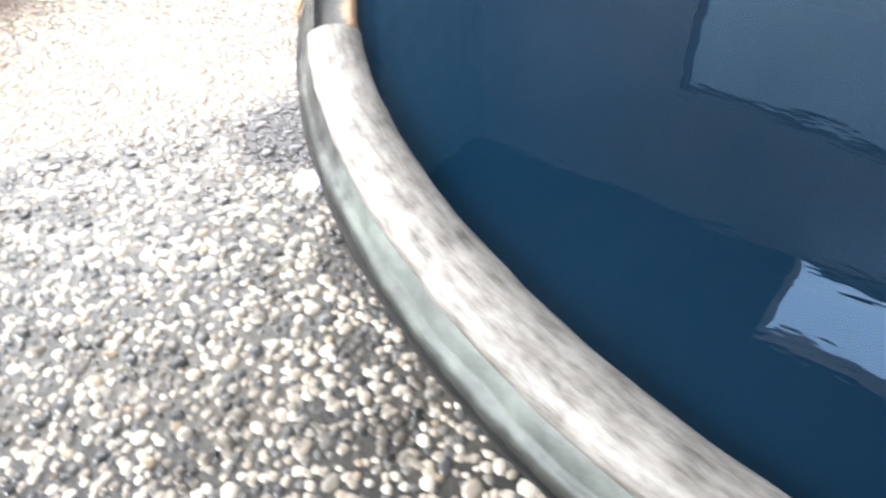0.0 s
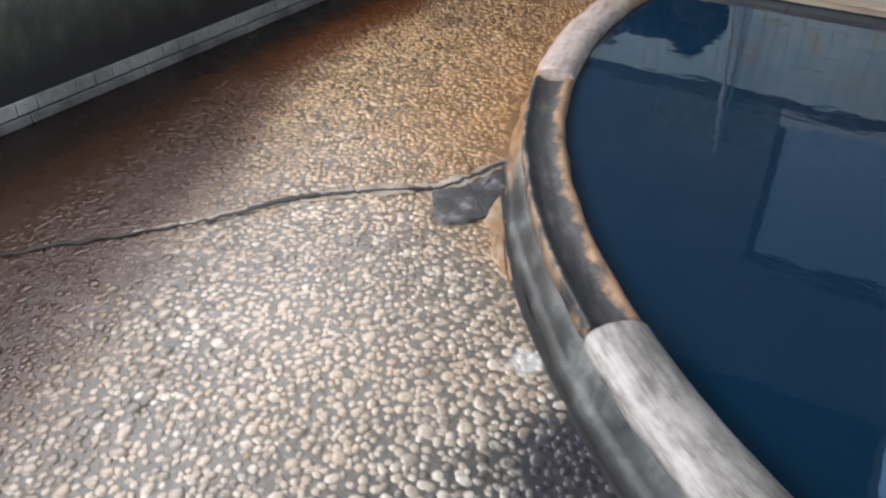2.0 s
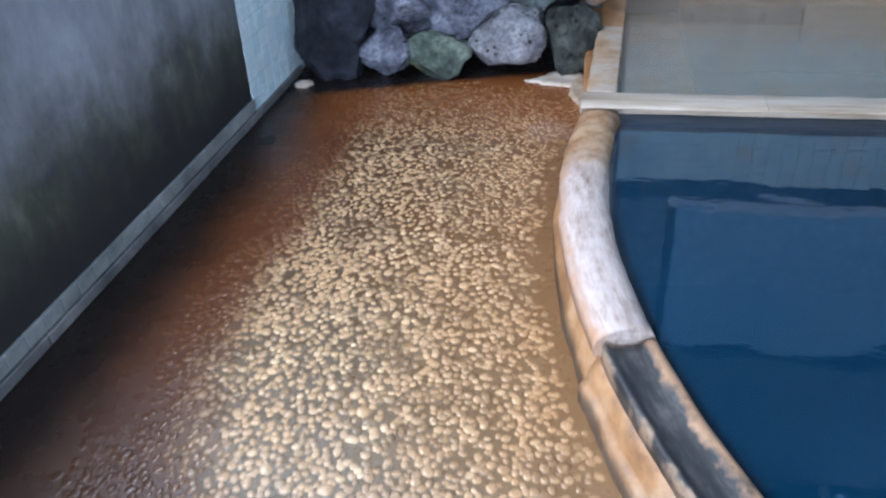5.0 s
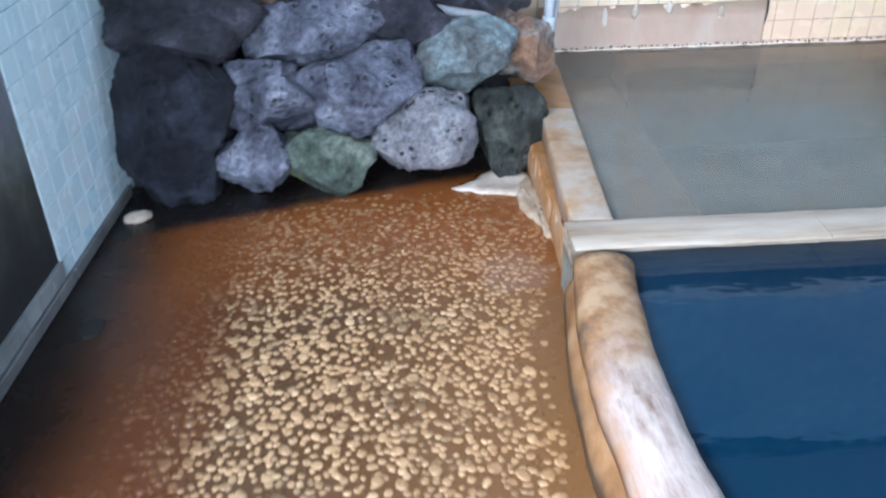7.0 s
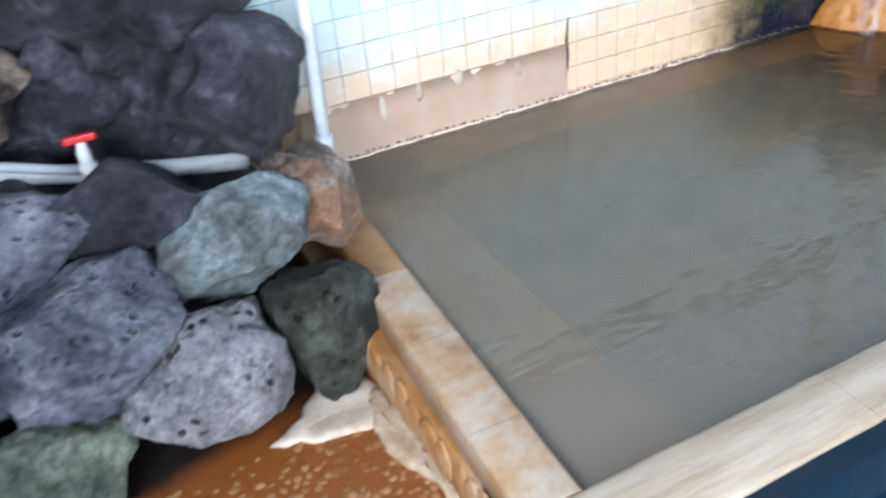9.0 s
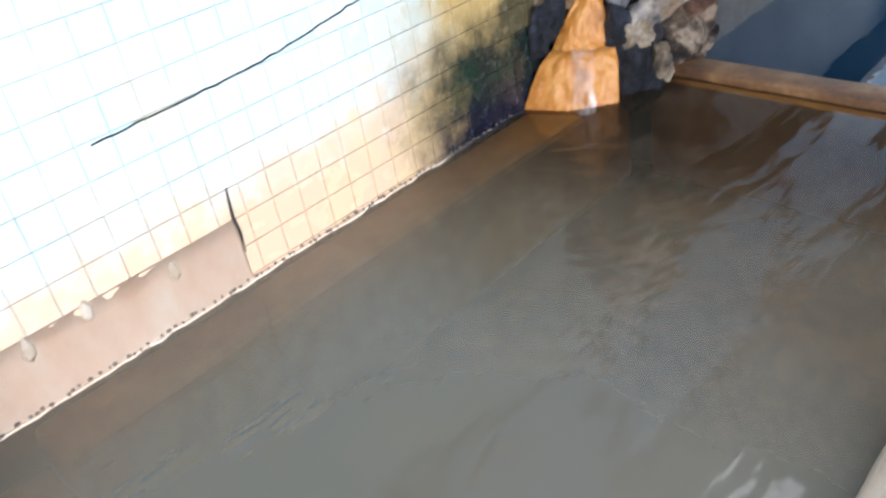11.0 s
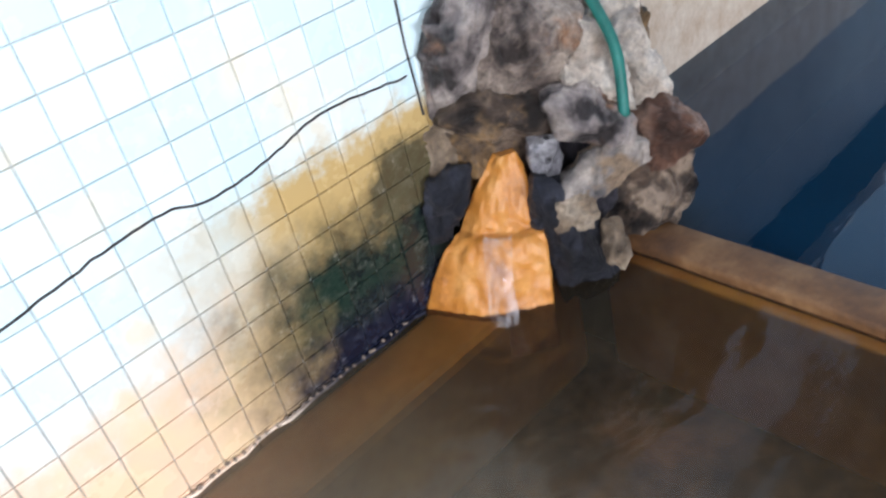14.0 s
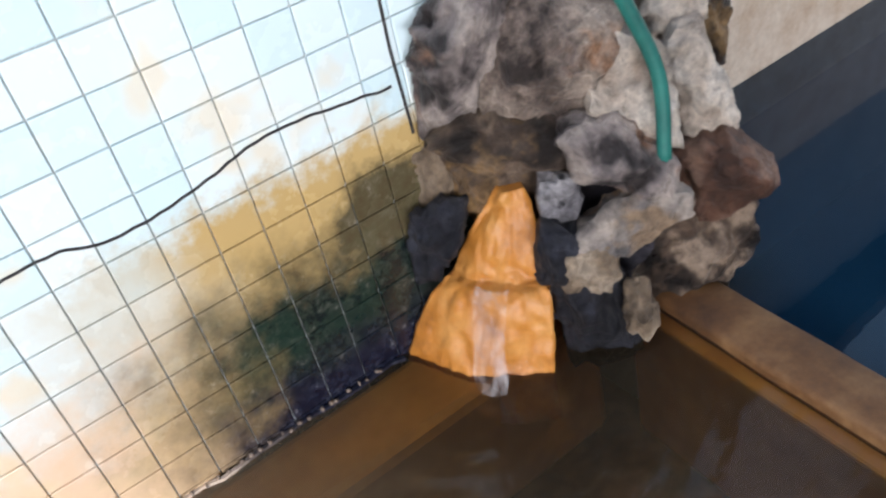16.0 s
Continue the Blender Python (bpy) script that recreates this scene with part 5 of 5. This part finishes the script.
joined_tiles("tiles", rest, wall_north)
west_tile_wall = bpy.data.objects["wall_west_tiled"]
for i in range(9):
    for k in range(16):
        ob = new("tile", tile_mesh)
        ob.parent = west_tile_wall
        ob.matrix_local = pose(-0.006, 5.20 + PITCH * i, 0.05 + PITCH * k, 0, 0, 90)

# ---- pebbles ----
def sediment(x, y):
    """How deep the pebbles are buried, 0 to 1."""
    n = 0.28 * noise.noise(Vector((x * 2.1, y * 2.1, 0))) + 0.14 * noise.noise(Vector((x * 6, y * 6, 3)))
    wallside = max((-3.12 - (x + 0.2 * y)) / 0.35, (-3.68 - x) / 0.3)
    far = (y - 5.25) / 0.5
    rim = (R_FOOT + 0.16 - math.hypot(x - POOL.x, y - POOL.y)) / 0.16 * (1.0 if 2.3 < y else 0.15)
    return max(wallside, far, rim, 0.0) + n


def scatter():
    """Large stones thrown at random, then small ones packed close between them."""
    rng = random.Random(4)
    cell, grid, found = 0.06, {}, []

    def try_at(x, y, r, tight):
        ring = math.hypot(x - POOL.x, y - POOL.y)
        if ring < R_FOOT + 0.6 * r or ring > 5.3 or x < -4.2 or y > 5.72 or (x > -2.62 and y > 4.6):
            return
        if math.hypot((x + 2.44) / 0.13, (y - 2.55) / 0.25) < 0.9:
            return
        s = sediment(x, y)
        if s > 0.5 + 0.5 * rng.random():
            return
        cx, cy = int(x / cell), int(y / cell)
        if any((x - a) ** 2 + (y - b) ** 2 < (tight * (r + q)) ** 2 for i in (-1, 0, 1) for j in (-1, 0, 1) for a, b, q, _ in grid.get((cx + i, cy + j), ())):
            return
        grid.setdefault((cx, cy), []).append((x, y, r, s))
        found.append((x, y, r, s))

    for _ in range(2600):
        try_at(rng.uniform(-3.6, 1.2), rng.uniform(-0.7, 1.9), rng.uniform(0.017, 0.031), 0.95)
    for _ in range(1500):
        try_at(rng.uniform(-3.9, -2.4), rng.uniform(2.2, 4.9), rng.uniform(0.015, 0.025), 1.0)
    pitch = 0.026
    for j in range(int(6.5 / (pitch * 0.866))):
        for i in range(int(5.6 / pitch)):
            y0 = -0.75 + pitch * 0.866 * j
            r = rng.uniform(0.0112, 0.0186) * (1.0 if y0 < 4.1 else 0.82)
            if y0 > 4.1 and rng.random() < 0.12 or rng.random() < 0.04:
                continue
            try_at(-4.2 + pitch * (i + 0.5 * (j % 2)) + rng.gauss(0, 0.006), -0.75 + pitch * 0.866 * j + rng.gauss(0, 0.006), r, 0.56)
    return found


SIDES = 8


def dome(rng):
    """Unit pebble: an uneven flat dome."""
    around = [rng.uniform(0.82, 1.08) for _ in range(SIDES)]
    pts = []
    for f, h in ((1.0, -0.25), (0.86, 0.55), (0.5, 0.9)):
        pts += [(f * 1.06 * around[i] * math.cos(2 * math.pi * i / SIDES), f * around[i] * math.sin(2 * math.pi * i / SIDES), h) for i in range(SIDES)]
    return np.array(pts + [(0, 0, 1.0)])


DOME_FACES = [(k * SIDES + i, k * SIDES + (i + 1) % SIDES, (k + 1) * SIDES + (i + 1) % SIDES, (k + 1) * SIDES + i) for k in (0, 1) for i in range(SIDES)] + [(2 * SIDES + i, 2 * SIDES + (i + 1) % SIDES, 3 * SIDES) for i in range(SIDES)]
rng = random.Random(9)
shapes = [dome(rng) for _ in range(12)]
unit = []
for k, s in enumerate(shapes):
    me = bpy.data.meshes.new("pebble")
    me.from_pydata(s.tolist(), [], DOME_FACES)
    me.materials.append(MAT["pebble"])
    me.polygons.foreach_set("use_smooth", [True] * len(me.polygons))
    unit.append(me)
verts, faces, picked = [], [], 0
for x, y, r, s in scatter():
    tall = r * rng.uniform(0.15, 0.32) * (1 - 0.7 * min(1, max(0, s))) * (0.7 if 1.5 < y < 2.3 else 1.0)
    turn, flat, k = rng.uniform(0, 6.28), rng.uniform(0.72, 1.0), rng.randrange(12)
    if picked < 290 and -1.75 < x < -1.1 and 0.8 < y < 1.4 and r > 0.0125:
        ob = new("pebble", unit[k])
        ob.parent = floor
        ob.matrix_local = Matrix.LocRotScale((x, y, 0), Euler((0, 0, turn)), (r, r * flat, tall))
        picked += 1
        continue
    c, sn = math.cos(turn), math.sin(turn)
    p = shapes[k] * (r, r * flat, tall)
    q = np.c_[p[:, 0] * c - p[:, 1] * sn + x, p[:, 0] * sn + p[:, 1] * c + y, p[:, 2]]
    n = len(verts)
    verts.extend(q.tolist())
    faces.extend(tuple(n + i for i in f) for f in DOME_FACES)
me = bpy.data.meshes.new("pebbles")
me.from_pydata(verts, [], faces)
me.materials.append(MAT["pebble"])
me.polygons.foreach_set("use_smooth", [True] * len(me.polygons))
pebbles = new("pebbles", me)
pebbles.parent = floor
tagged(pebbles, "beige, grey and white pebbles set in the mortar", kind="stuff")
